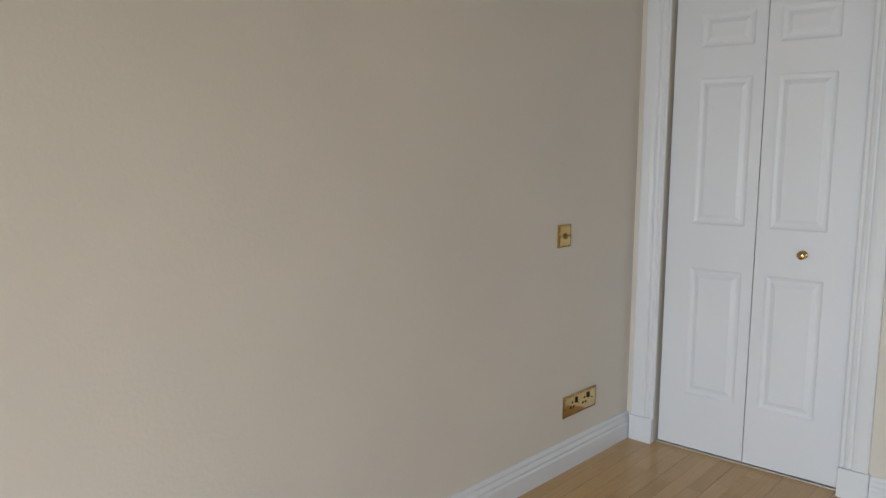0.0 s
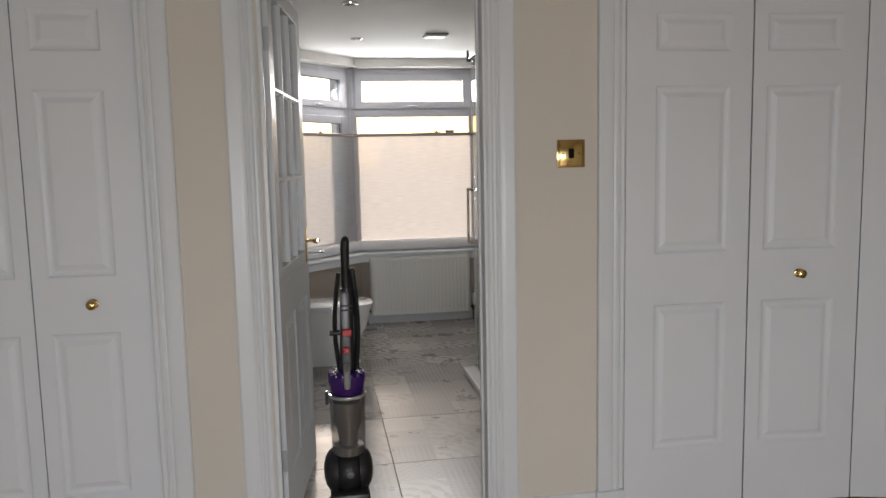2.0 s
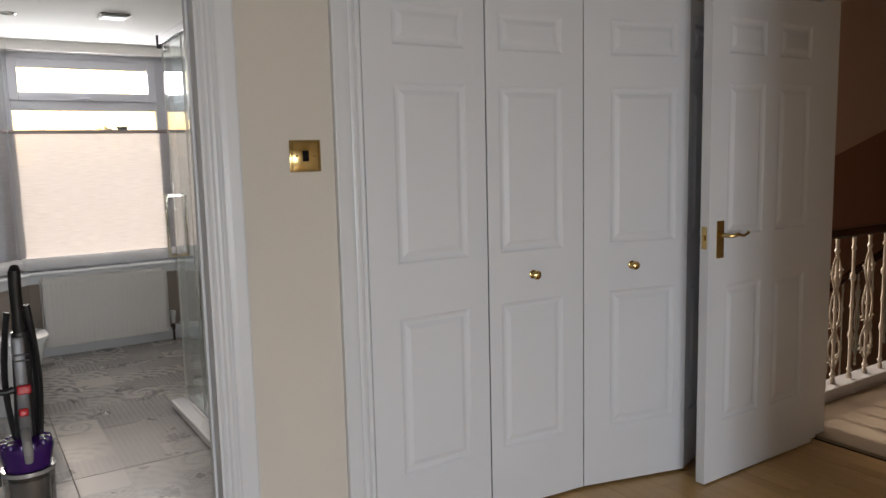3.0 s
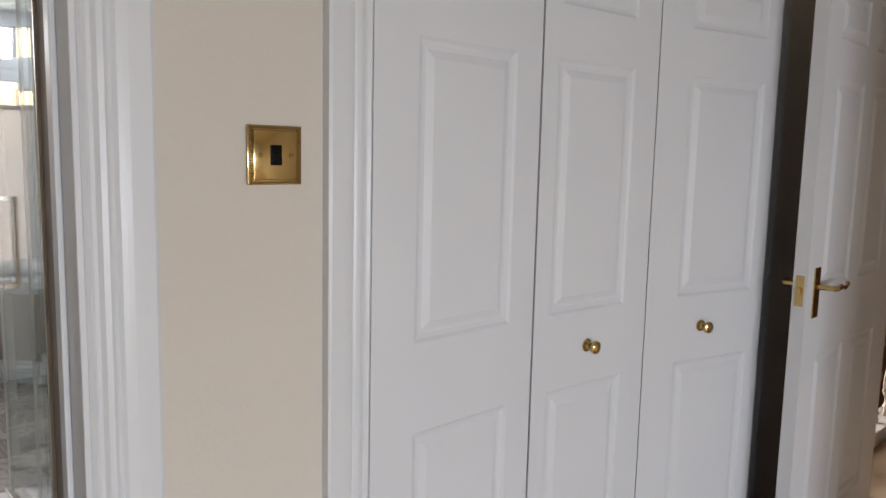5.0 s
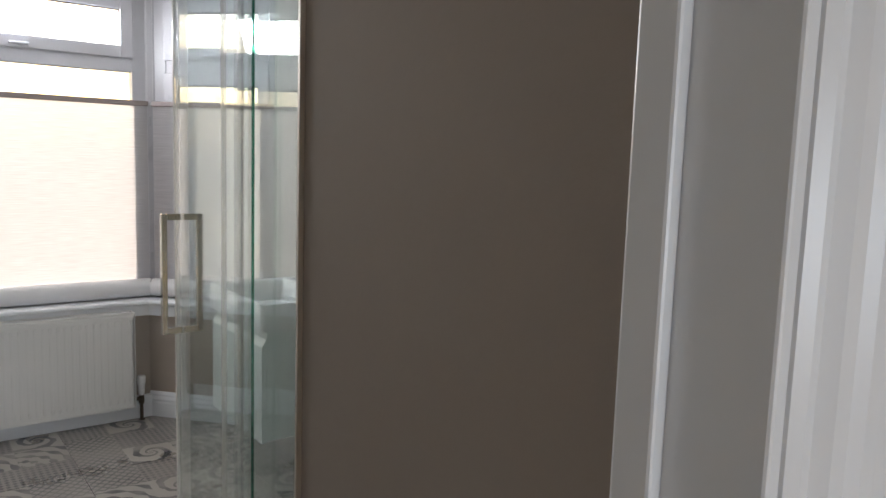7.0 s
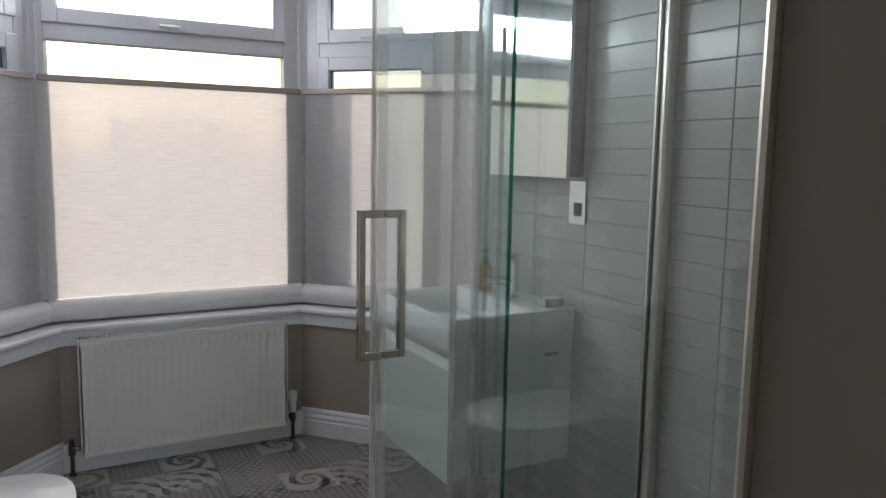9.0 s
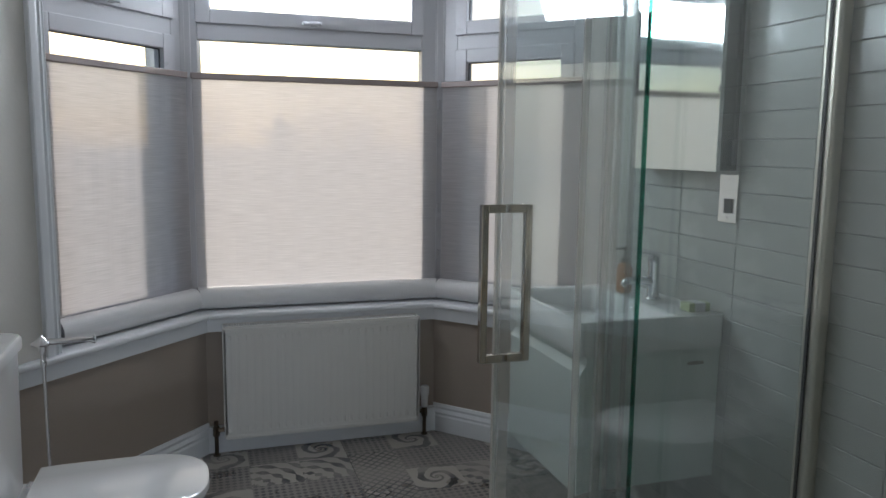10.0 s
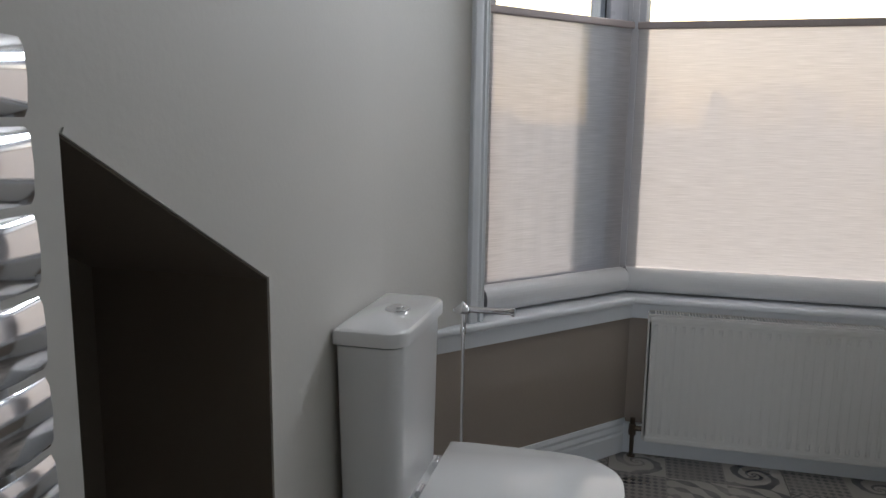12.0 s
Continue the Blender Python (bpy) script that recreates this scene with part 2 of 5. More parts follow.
def laminate():
    """Beech laminate: three strips to a plank, each strip broken into staves."""
    m, n, l, p = nodes_of("laminate")
    co = n.new("ShaderNodeTexCoord")
    oi = n.new("ShaderNodeObjectInfo")
    off = math_node(n, l, "MULTIPLY", oi.outputs["Random"], 7.0)
    cb = n.new("ShaderNodeCombineXYZ")
    va = n.new("ShaderNodeVectorMath")
    l.new(co.outputs["Object"], va.inputs[0])
    l.new(cb.outputs[0], va.inputs[1])
    br = n.new("ShaderNodeTexBrick")
    br.offset, br.offset_frequency = 0.37, 2
    for k, v in (("Scale", 1.0), ("Mortar Size", 0.0006), ("Brick Width", 0.42), ("Row Height", 0.064), ("Bias", 0.0)):
        br.inputs[k].default_value = v
    br.inputs["Color1"].default_value = (0.56, 0.36, 0.155, 1)
    br.inputs["Color2"].default_value = (0.46, 0.285, 0.115, 1)
    br.inputs["Mortar"].default_value = (0.30, 0.17, 0.07, 1)
    sp, sw = n.new("ShaderNodeSeparateXYZ"), n.new("ShaderNodeCombineXYZ")
    l.new(va.outputs[0], sp.inputs[0])
    l.new(math_node(n, l, "ADD", sp.outputs[1], off), sw.inputs[0])
    l.new(sp.outputs[0], sw.inputs[1])
    l.new(sw.outputs[0], br.inputs["Vector"])
    mp = n.new("ShaderNodeMapping")
    mp.inputs["Scale"].default_value = (3, 60, 3)
    l.new(sw.outputs[0], mp.inputs["Vector"])
    g = n.new("ShaderNodeTexNoise")
    g.inputs["Scale"].default_value, g.inputs["Detail"].default_value = 2.0, 6
    l.new(mp.outputs[0], g.inputs["Vector"])
    mr = n.new("ShaderNodeMapRange")
    mr.inputs["To Min"].default_value, mr.inputs["To Max"].default_value = 0.78, 1.2
    l.new(g.outputs["Fac"], mr.inputs["Value"])
    vm = n.new("ShaderNodeVectorMath")
    vm.operation = "SCALE"
    l.new(br.outputs["Color"], vm.inputs[0])
    l.new(mr.outputs[0], vm.inputs["Scale"])
    l.new(vm.outputs[0], p.inputs["Base Color"])
    p.inputs["Roughness"].default_value = 0.28


laminate()


def patchwork():
    """Faded patchwork encaustic pattern in 20 cm squares: lattices, rings and scrolls by turns."""
    m, n, l, p = nodes_of("patchwork_tile")
    geo = n.new("ShaderNodeNewGeometry")
    sep = n.new("ShaderNodeSeparateXYZ")
    l.new(geo.outputs["Position"], sep.inputs[0])
    S = 0.2067
    u = math_node(n, l, "DIVIDE", math_node(n, l, "SUBTRACT", sep.outputs[0], 0.59 - 6 * 0.62), S)
    v = math_node(n, l, "DIVIDE", math_node(n, l, "SUBTRACT", sep.outputs[1], 4.22 - 6 * 0.62), S)
    fu, fv = math_node(n, l, "FRACT", u), math_node(n, l, "FRACT", v)
    cu, cv = math_node(n, l, "FLOOR", u), math_node(n, l, "FLOOR", v)
    cell = n.new("ShaderNodeCombineXYZ")
    l.new(cu, cell.inputs[0])
    l.new(cv, cell.inputs[1])
    wnz = n.new("ShaderNodeTexWhiteNoise")
    wnz.noise_dimensions = "2D"
    l.new(cell.outputs[0], wnz.inputs["Vector"])
    rnd = wnz.outputs["Value"]
    pu, pv = math_node(n, l, "SUBTRACT", fu, 0.5), math_node(n, l, "SUBTRACT", fv, 0.5)

    def wave(a, k):
        return math_node(n, l, "SINE", math_node(n, l, "MULTIPLY", a, k * math.pi))
    s, d = math_node(n, l, "ADD", pu, pv), math_node(n, l, "SUBTRACT", pu, pv)
    lattice = math_node(n, l, "GREATER_THAN", math_node(n, l, "MULTIPLY", wave(s, 8), wave(d, 8)), 0.15)
    small = math_node(n, l, "LESS_THAN", math_node(n, l, "MINIMUM", math_node(n, l, "ABSOLUTE", wave(s, 5)), math_node(n, l, "ABSOLUTE", wave(d, 5))), 0.35)
    sc = n.new("ShaderNodeCombineXYZ")
    l.new(fu, sc.inputs[0])
    l.new(fv, sc.inputs[1])
    ln = n.new("ShaderNodeVectorMath")
    ln.operation = "LENGTH"
    l.new(sc.outputs[0], ln.inputs[0])
    ang = math_node(n, l, "ARCTAN2", fv, fu)
    rings = math_node(n, l, "GREATER_THAN", math_node(n, l, "ADD", wave(ln.outputs["Value"], 7), math_node(n, l, "MULTIPLY", math_node(n, l, "SINE", math_node(n, l, "MULTIPLY", ang, 12.0)), 0.6)), 0.35)
    nz = n.new("ShaderNodeTexNoise")
    nz.inputs["Scale"].default_value = 11
    l.new(geo.outputs["Position"], nz.inputs["Vector"])
    au, av = math_node(n, l, "ABSOLUTE", pu), math_node(n, l, "ABSOLUTE", pv)
    rr = math_node(n, l, "SQRT", math_node(n, l, "ADD", math_node(n, l, "MULTIPLY", au, au), math_node(n, l, "MULTIPLY", av, av)))
    turn = math_node(n, l, "MULTIPLY", math_node(n, l, "ARCTAN2", pv, pu), 2.0)
    coil = math_node(n, l, "MULTIPLY", math_node(n, l, "LOGARITHM", math_node(n, l, "ADD", rr, 0.03), 2.718), 6.5)
    warp = math_node(n, l, "MULTIPLY", nz.outputs["Fac"], 5.0)
    scroll = math_node(n, l, "GREATER_THAN", math_node(n, l, "SINE", math_node(n, l, "ADD", math_node(n, l, "ADD", turn, coil), warp)), 0.4)

    def pick(lo, hi, a):
        g = math_node(n, l, "MULTIPLY", math_node(n, l, "GREATER_THAN", rnd, lo), math_node(n, l, "LESS_THAN", rnd, hi))
        return math_node(n, l, "MULTIPLY", g, a)
    pat = math_node(n, l, "ADD", math_node(n, l, "ADD", pick(-1, 0.25, lattice), pick(0.25, 0.45, small)), math_node(n, l, "ADD", pick(0.45, 0.78, rings), pick(0.78, 0.95, scroll)))
    wear = n.new("ShaderNodeTexNoise")
    wear.inputs["Scale"].default_value, wear.inputs["Detail"].default_value = 5.0, 8
    l.new(geo.outputs["Position"], wear.inputs["Vector"])
    wm = n.new("ShaderNodeMapRange")
    wm.inputs["From Min"].default_value, wm.inputs["From Max"].default_value = 0.44, 0.60
    wm.inputs["To Min"].default_value, wm.inputs["To Max"].default_value = 1.0, 0.42
    l.new(wear.outputs["Fac"], wm.inputs["Value"])
    # pattern fades out towards the door, painting in the glare on the near tiles
    glare_fade = n.new("ShaderNodeMapRange")
    glare_fade.inputs["From Min"].default_value, glare_fade.inputs["From Max"].default_value = 4.3, 5.5
    glare_fade.inputs["To Min"].default_value, glare_fade.inputs["To Max"].default_value = 0.35, 1.0
    l.new(sep.outputs[1], glare_fade.inputs["Value"])
    fac = math_node(n, l, "MULTIPLY", math_node(n, l, "MULTIPLY", pat, wm.outputs[0]), glare_fade.outputs[0])
    tone = n.new("ShaderNodeMix")
    tone.data_type = "RGBA"
    l.new(wnz.outputs["Value"], tone.inputs[0])
    tone.inputs[6].default_value = (0.20, 0.18, 0.165, 1)
    tone.inputs[7].default_value = (0.36, 0.33, 0.295, 1)
    mix = n.new("ShaderNodeMix")
    mix.data_type = "RGBA"
    l.new(fac, mix.inputs[0])
    l.new(tone.outputs[2], mix.inputs[6])
    mix.inputs[7].default_value = (0.045, 0.045, 0.05, 1)
    l.new(mix.outputs[2], p.inputs["Base Color"])
    rg = n.new("ShaderNodeMapRange")
    rg.inputs["To Min"].default_value, rg.inputs["To Max"].default_value = 0.22, 0.36
    l.new(wear.outputs["Fac"], rg.inputs["Value"])
    l.new(rg.outputs[0], p.inputs["Roughness"])
    p.inputs["Specular IOR Level"].default_value = 0.9
    b = n.new("ShaderNodeBump")
    b.inputs["Strength"].default_value, b.inputs["Distance"].default_value = 0.2, 0.001
    l.new(wear.outputs["Fac"], b.inputs["Height"])
    l.new(b.outputs[0], p.inputs["Normal"])


patchwork()

# ---- mesh helpers ----


def part(name, bm, material, parent=None, label="", smooth=False, matrix=None):
    me = bpy.data.meshes.new(name)
    bmesh.ops.recalc_face_normals(bm, faces=bm.faces)
    bm.to_mesh(me)
    bm.free()
    if smooth:
        for f in me.polygons:
            f.use_smooth = True
        try:
            me.set_sharp_from_angle(angle=radians(35))
        except Exception:
            pass
    me.materials.append(MATS[material])
    ob = new(name, me)
    if matrix is not None:
        ob.matrix_world = matrix
    if parent is not None:
        ob.parent = parent
    if label:
        ob["label"] = label
    return ob


def thing(name, label, category, group="", at=None, kind=""):
    ob = new(name)
    ob.empty_display_size = 0.05
    if at is not None:
        ob.matrix_world = at
    return tagged(ob, label, category, group, kind)


def box(bm, x0, x1, y0, y1, z0, z1, bevel=0.0, seg=2, M=None):
    vs = [bm.verts.new((x, y, z)) for x in (x0, x1) for y in (y0, y1) for z in (z0, z1)]
    fs = [bm.faces.new([vs[i] for i in f]) for f in ((0, 1, 3, 2), (4, 6, 7, 5), (0, 4, 5, 1), (2, 3, 7, 6), (0, 2, 6, 4), (1, 5, 7, 3))]
    if bevel:
        es = list({e for f in fs for e in f.edges})
        r = bmesh.ops.bevel(bm, geom=es, offset=bevel, segments=seg, affect="EDGES", profile=0.5)
        vs = list({v for f in r["faces"] for v in f.verts} | {v for v in vs if v.is_valid})
    if M is not None:
        bmesh.ops.transform(bm, matrix=M, verts=vs)
    return vs


def B(*a, **k):
    bm = bmesh.new()
    box(bm, *a, **k)
    return bm


def lathe(bm, prof, seg=20, M=None):
    """Turns a profile of (radius, height) about z."""
    rings = []
    for r, z in prof:
        rings.append([bm.verts.new((r * math.cos(2 * math.pi * i / seg), r * math.sin(2 * math.pi * i / seg), z)) for i in range(seg)])
    for a, b in zip(rings, rings[1:]):
        for i in range(seg):
            j = (i + 1) % seg
            bm.faces.new((a[i], a[j], b[j], b[i]))
    bm.faces.new(list(reversed(rings[0])))
    bm.faces.new(rings[-1])
    vs = [v for r in rings for v in r]
    if M is not None:
        bmesh.ops.transform(bm, matrix=M, verts=vs)


def tube(bm, pts, r, seg=8):
    pts = [Vector(q) for q in pts]
    rings, up = [], None
    for i, q in enumerate(pts):
        t = (pts[min(i + 1, len(pts) - 1)] - pts[max(i - 1, 0)]).normalized()
        if up is None:
            up = t.orthogonal().normalized()
        up = (up - t * up.dot(t)).normalized()
        w = t.cross(up)
        rad = r[i] if isinstance(r, (list, tuple)) else r
        rings.append([bm.verts.new(q + rad * (math.cos(2 * math.pi * k / seg) * up + math.sin(2 * math.pi * k / seg) * w)) for k in range(seg)])
    for a, b in zip(rings, rings[1:]):
        for k in range(seg):
            j = (k + 1) % seg
            bm.faces.new((a[k], a[j], b[j], b[k]))
    bm.faces.new(list(reversed(rings[0])))
    bm.faces.new(rings[-1])


def extrude_profile(bm, prof, length, M=None):
    """A profile in (y, z), run along x from 0 to length, closed at both ends."""
    a = [bm.verts.new((0, y, z)) for y, z in prof]
    b = [bm.verts.new((length, y, z)) for y, z in prof]
    k = len(prof)
    for i in range(k):
        j = (i + 1) % k
        bm.faces.new((a[i], a[j], b[j], b[i]))
    bm.faces.new(list(reversed(a)))
    bm.faces.new(b)
    if M is not None:
        bmesh.ops.transform(bm, matrix=M, verts=a + b)


def run(p0, p1, z=0.0):
    """A frame whose x runs from p0 to p1 and whose y points to its left (outwards, when walked clockwise seen from above)."""
    d = Vector((p1[0] - p0[0], p1[1] - p0[1], 0))
    return Matrix.Translation((p0[0], p0[1], z)) @ pose(0, 0, 0, 0, 0, math.degrees(math.atan2(d.y, d.x))), d.length


def wall(name, p0, p1, thick, z0, z1, material, holes=(), label=""):
    """A wall on the left side of the line p0-p1, with holes (s0, s1, z0, z1) through it."""
    M, L = run(p0, p1)
    xs = sorted({0, L, *[h[0] for h in holes], *[h[1] for h in holes]})
    zs = sorted({z0, z1, *[h[2] for h in holes], *[h[3] for h in holes]})
    zs = [z for z in zs if z0 <= z <= z1]
    bm = bmesh.new()

    def solid(i, j):
        if not (0 <= i < len(xs) - 1 and 0 <= j < len(zs) - 1):
            return False
        cx, cz = (xs[i] + xs[i + 1]) / 2, (zs[j] + zs[j + 1]) / 2
        return not any(h[0] < cx < h[1] and h[2] < cz < h[3] for h in holes)
    cache = {}

    def V(x, y, z):
        k = (round(x, 5), y, round(z, 5))
        if k not in cache:
            cache[k] = bm.verts.new((x, y, z))
        return cache[k]
    for i in range(len(xs) - 1):
        for j in range(len(zs) - 1):
            if not solid(i, j):
                continue
            a, b, c, d = xs[i], xs[i + 1], zs[j], zs[j + 1]
            bm.faces.new((V(a, 0, c), V(b, 0, c), V(b, 0, d), V(a, 0, d)))
            bm.faces.new((V(a, thick, c), V(a, thick, d), V(b, thick, d), V(b, thick, c)))
            for ok, q in ((solid(i - 1, j), (a, c, a, d)), (solid(i + 1, j), (b, c, b, d)), (solid(i, j - 1), (a, c, b, c)), (solid(i, j + 1), (a, d, b, d))):
                if not ok:
                    x, z, X, Z = q
                    bm.faces.new((V(x, 0, z), V(X, 0, Z), V(X, thick, Z), V(x, thick, z)))
    bmesh.ops.transform(bm, matrix=M, verts=bm.verts)
    ob = part(name, bm, material)
    return tagged(ob, label, "wall", kind="structure")


def leaf_mesh(w, h, t, panels, both=True):
    """A moulded door leaf: x 0..w, y -t/2..t/2, z 0..h; every panel (x0, x1, z0, z1) has a sunk ogee and a raised field."""
    bm = bmesh.new()
    xs = sorted({0, w, *[q for p in panels for q in p[:2]]})
    zs = sorted({0, h, *[q for p in panels for q in p[2:]]})
    steps = ((0.0, 0.0), (0.007, 0.005), (0.016, 0.0075), (0.024, 0.0075), (0.042, 0.001))
    for side in (-1, 1):
        y = side * t / 2
        grid = {(i, j): bm.verts.new((x, y, z)) for i, x in enumerate(xs) for j, z in enumerate(zs)}
        for i in range(len(xs) - 1):
            for j in range(len(zs) - 1):
                cx, cz = (xs[i] + xs[i + 1]) / 2, (zs[j] + zs[j + 1]) / 2
                inside = [p for p in panels if p[0] < cx < p[1] and p[2] < cz < p[3]]
                q = [grid[i, j], grid[i + 1, j], grid[i + 1, j + 1], grid[i, j + 1]]
                if not inside:
                    bm.faces.new(q)
                    continue
                x0, x1, z0, z1 = xs[i], xs[i + 1], zs[j], zs[j + 1]
                prev = q
                for ins, dep in steps[1:]:
                    yy = y - side * dep
                    cur = [bm.verts.new(c) for c in ((x0 + ins, yy, z0 + ins), (x1 - ins, yy, z0 + ins), (x1 - ins, yy, z1 - ins), (x0 + ins, yy, z1 - ins))]
                    for k in range(4):
                        m = (k + 1) % 4
                        bm.faces.new((prev[k], prev[m], cur[m], cur[k]))
                    prev = cur
                bm.faces.new(prev)
    for x in (0, w):
        bm.faces.new([bm.verts.new(c) for c in ((x, -t / 2, 0), (x, t / 2, 0), (x, t / 2, h), (x, -t / 2, h))])
    for z in (0, h):
        bm.faces.new([bm.verts.new(c) for c in ((0, -t / 2, z), (w, -t / 2, z), (w, t / 2, z), (0, t / 2, z))])
    bmesh.ops.remove_doubles(bm, verts=bm.verts, dist=0.0001)
    return bm


# ---- bedroom shell ----
NX = -1.170
wall("wall_north", (NX, 2.90), (3.55, 2.90), 0.07, 0, 2.4, "wall_cream",
     holes=((0.130, 0.910, 0, 2.01), (1.290, 2.060, 0, 2.04), (2.565, 4.425, 0, 2.01)), label="cream painted wall with white closet doors")
wall("wall_west", (-1.34, -2.5), (NX, 2.90), 0.12, 0, 2.4, "wall_cream", label="bare cream painted bedroom wall")
wall("wall_south", (2.70, -2.5), (-1.34, -2.5), 0.25, 0, 2.4, "wall_cream", holes=((0.9, 3.3, 0.55, 1.7),), label="cream painted wall with a window")
wall("wall_east", (2.70, 1.84), (2.70, -2.5), 0.12, 0, 2.4, "wall_cream", label="cream painted wall")
wall("wall_partition", (3.55, 1.84), (2.82, 1.84), 0.12, 0, 2.4, "wall_cream", label="cream painted partition beside the hall door")
wall("wall_hall_side", (3.55, 3.02), (3.55, 1.72), 0.12, 0, 2.4, "wall_cream", holes=((0.40, 1.17, 0, 2.02),), label="cream painted wall with the hall doorway")
tagged(part("ceiling", B(-2.5, 3.66, -2.75, 2.89, 2.4, 2.5), "ceiling_low_bounce"), "bedroom ceiling, its white toned down to bounce less light", "ceiling", kind="structure")
tagged(part("floor", B(-2.4, 3.66, -2.75, 2.971, -0.10, -0.008), "subfloor"), "beech laminate floor laid in planks", "floor", kind="structure")
FLOOR = bpy.data.objects["floor"]
tagged(part("closet_wall", B(1.18, 3.55, 3.55, 3.59, 0, 2.4), "wall_cream"), "plain closet back wall", "wall", kind="structure")
tagged(part("closet_wall", B(-1.3, -0.10, 3.5, 3.6, 0, 2.4), "wall_cream"), "plain closet back wall", "wall", kind="structure")
tagged(part("closet_floor", B(1.18, 3.55, 2.971, 3.59, -0.06, -0.004), "laminate"), "closet floor", "floor", kind="structure")
tagged(part("closet_floor", B(-1.3, -0.13, 2.971, 3.55, -0.06, -0.004), "laminate"), "closet floor", "floor", kind="structure")

tagged(part("closet_ceiling", B(1.18, 3.55, 2.971, 3.59, 2.4, 2.46), "ceiling_white"), "closet ceiling", "ceiling", kind="structure")
tagged(part("closet_ceiling", B(-1.3, -0.12, 2.971, 3.6, 2.4, 2.46), "ceiling_white"), "closet ceiling", "ceiling", kind="structure")
tagged(part("closet_wall", B(-1.36, -1.3, 2.971, 3.6, 0, 2.46), "wall_cream"), "plain closet side wall", "wall", kind="structure")

ARCH = [(0, 0), (0, -0.010), (0.006, -0.014), (0.012, -0.011), (0.018, -0.011), (0.024, -0.017), (0.032, -0.019), (0.038, -0.015), (0.044, -0.013),
        (0.050, -0.018), (0.058, -0.020), (0.066, -0.021), (0.098, -0.022), (0.104, -0.019), (0.104, 0)]


def architrave(x_in, side, y=2.90, z0=0.118, z1=2.03, flip=False):
    """A moulded upright beside an opening: x_in is its inner edge, side the way it runs (-1 left, 1 right)."""
    bm = bmesh.new()
    prof = [(u * side, v) for u, v in ARCH]
    extrude_profile(bm, prof, z1 - z0, Matrix(((0, 1, 0, x_in), (0, 0, 1, y), (1, 0, 0, z0), (0, 0, 0, 1))))
    ob = part("architrave", bm, "gloss_white")
    tagged(ob, "white gloss moulded architrave", "architrave", kind="structure")
    a, b = sorted((x_in + side * 0.001, x_in + side * 0.110))
    tagged(part("plinth_block", B(a, b, y - 0.027, y, 0, 0.117, bevel=0.003), "gloss_white"), "white gloss plinth block", "architrave", kind="structure")


def head(x0, x1, z=2.03, y=2.90):
    tagged(part("architrave_head", B(x0, x1, y - 0.022, y, z, z + 0.10, bevel=0.004), "gloss_white"), "white gloss architrave head", "architrave", kind="structure")


for x_in, side in ((-1.035, -1), (-0.268, 1), (0.112, -1), (0.885, 1), (1.402, -1)):
    architrave(x_in, side)
head(-1.14, -0.16)
head(0.008, 0.99)
head(1.30, 3.33)
# linings of the three openings
for nm, x0, x1, yb in (("lining", 0.120, 0.134, 2.969), ("lining", 0.876, 0.890, 2.965)):
    tagged(part("door_lining", B(x0, x1, 2.892, yb, 0, 2.04, bevel=0.002), "gloss_white"), "white gloss door lining", "door frame", kind="structure")
tagged(part("door_stop", B(0.866, 0.8755, 2.941, 2.964, 0, 2.04, bevel=0.002), "gloss_white"), "white gloss door stop", "door frame", kind="structure")
tagged(part("threshold", B(0.135, 0.876, 2.925, 2.973, 0.0, 0.008, bevel=0.003), "brass_dark"), "dull metal threshold strip between laminate and tile", "threshold", kind="structure")
tagged(part("bifold_track", B(-1.035, -0.268, 2.925, 2.955, 0.0, 0.006, bevel=0.002), "silver_trim"), "thin metal floor track under the closet doors", "track", kind="structure")
tagged(part("bifold_track", B(1.41, 3.25, 2.895, 2.925, 0.0, 0.006, bevel=0.002), "silver_trim"), "thin metal floor track under the closet doors", "track", kind="structure")


def skirting(name, p0, p1, h=0.125, d=0.020, a=0.0, b=0.0, label="white gloss moulded skirting board"):
    """A moulded board on the room side of the line p0-p1; a and b mitre its ends."""
    M, L = run(p0, p1)
    prof = [(0, 0), (-d, 0), (-d, h * 0.55), (-d * 0.8, h * 0.62), (-d * 0.9, h * 0.70), (-d * 0.55, h * 0.82), (-d * 0.6, h * 0.90), (-d * 0.3, h), (0, h)]
    bm = bmesh.new()
    extrude_profile(bm, prof, L, None)
    for v in bm.verts:
        v.co.x += (-v.co.y) * (a if v.co.x < L / 2 else -b)
    bmesh.ops.transform(bm, matrix=M, verts=bm.verts)
    return tagged(part(name, bm, "gloss_white"), label, "skirting board", kind="structure")


skirting("baseboard_west", (-1.34, -2.5), (NX, 2.90))
skirting("baseboard_north", (-0.157, 2.90), (0.001, 2.90), h=0.11, d=0.018)
skirting("baseboard_north", (0.997, 2.90), (1.291, 2.90), h=0.11, d=0.018)
skirting("baseboard_east", (2.70, 1.84), (2.70, -2.5))

# ---- bathroom shell ----
CH = 2.24
A0, A1, A2, A3, A4 = (0.0, 5.99), (0.64, 6.70), (1.66, 6.70), (2.20, 6.10), (2.20, 3.60)
T = math.tan(radians(24))
SEG = {"left": (A0, A1, 0.0, T), "centre": (A1, A2, T, T), "right": (A2, A3, T, 0.0)}


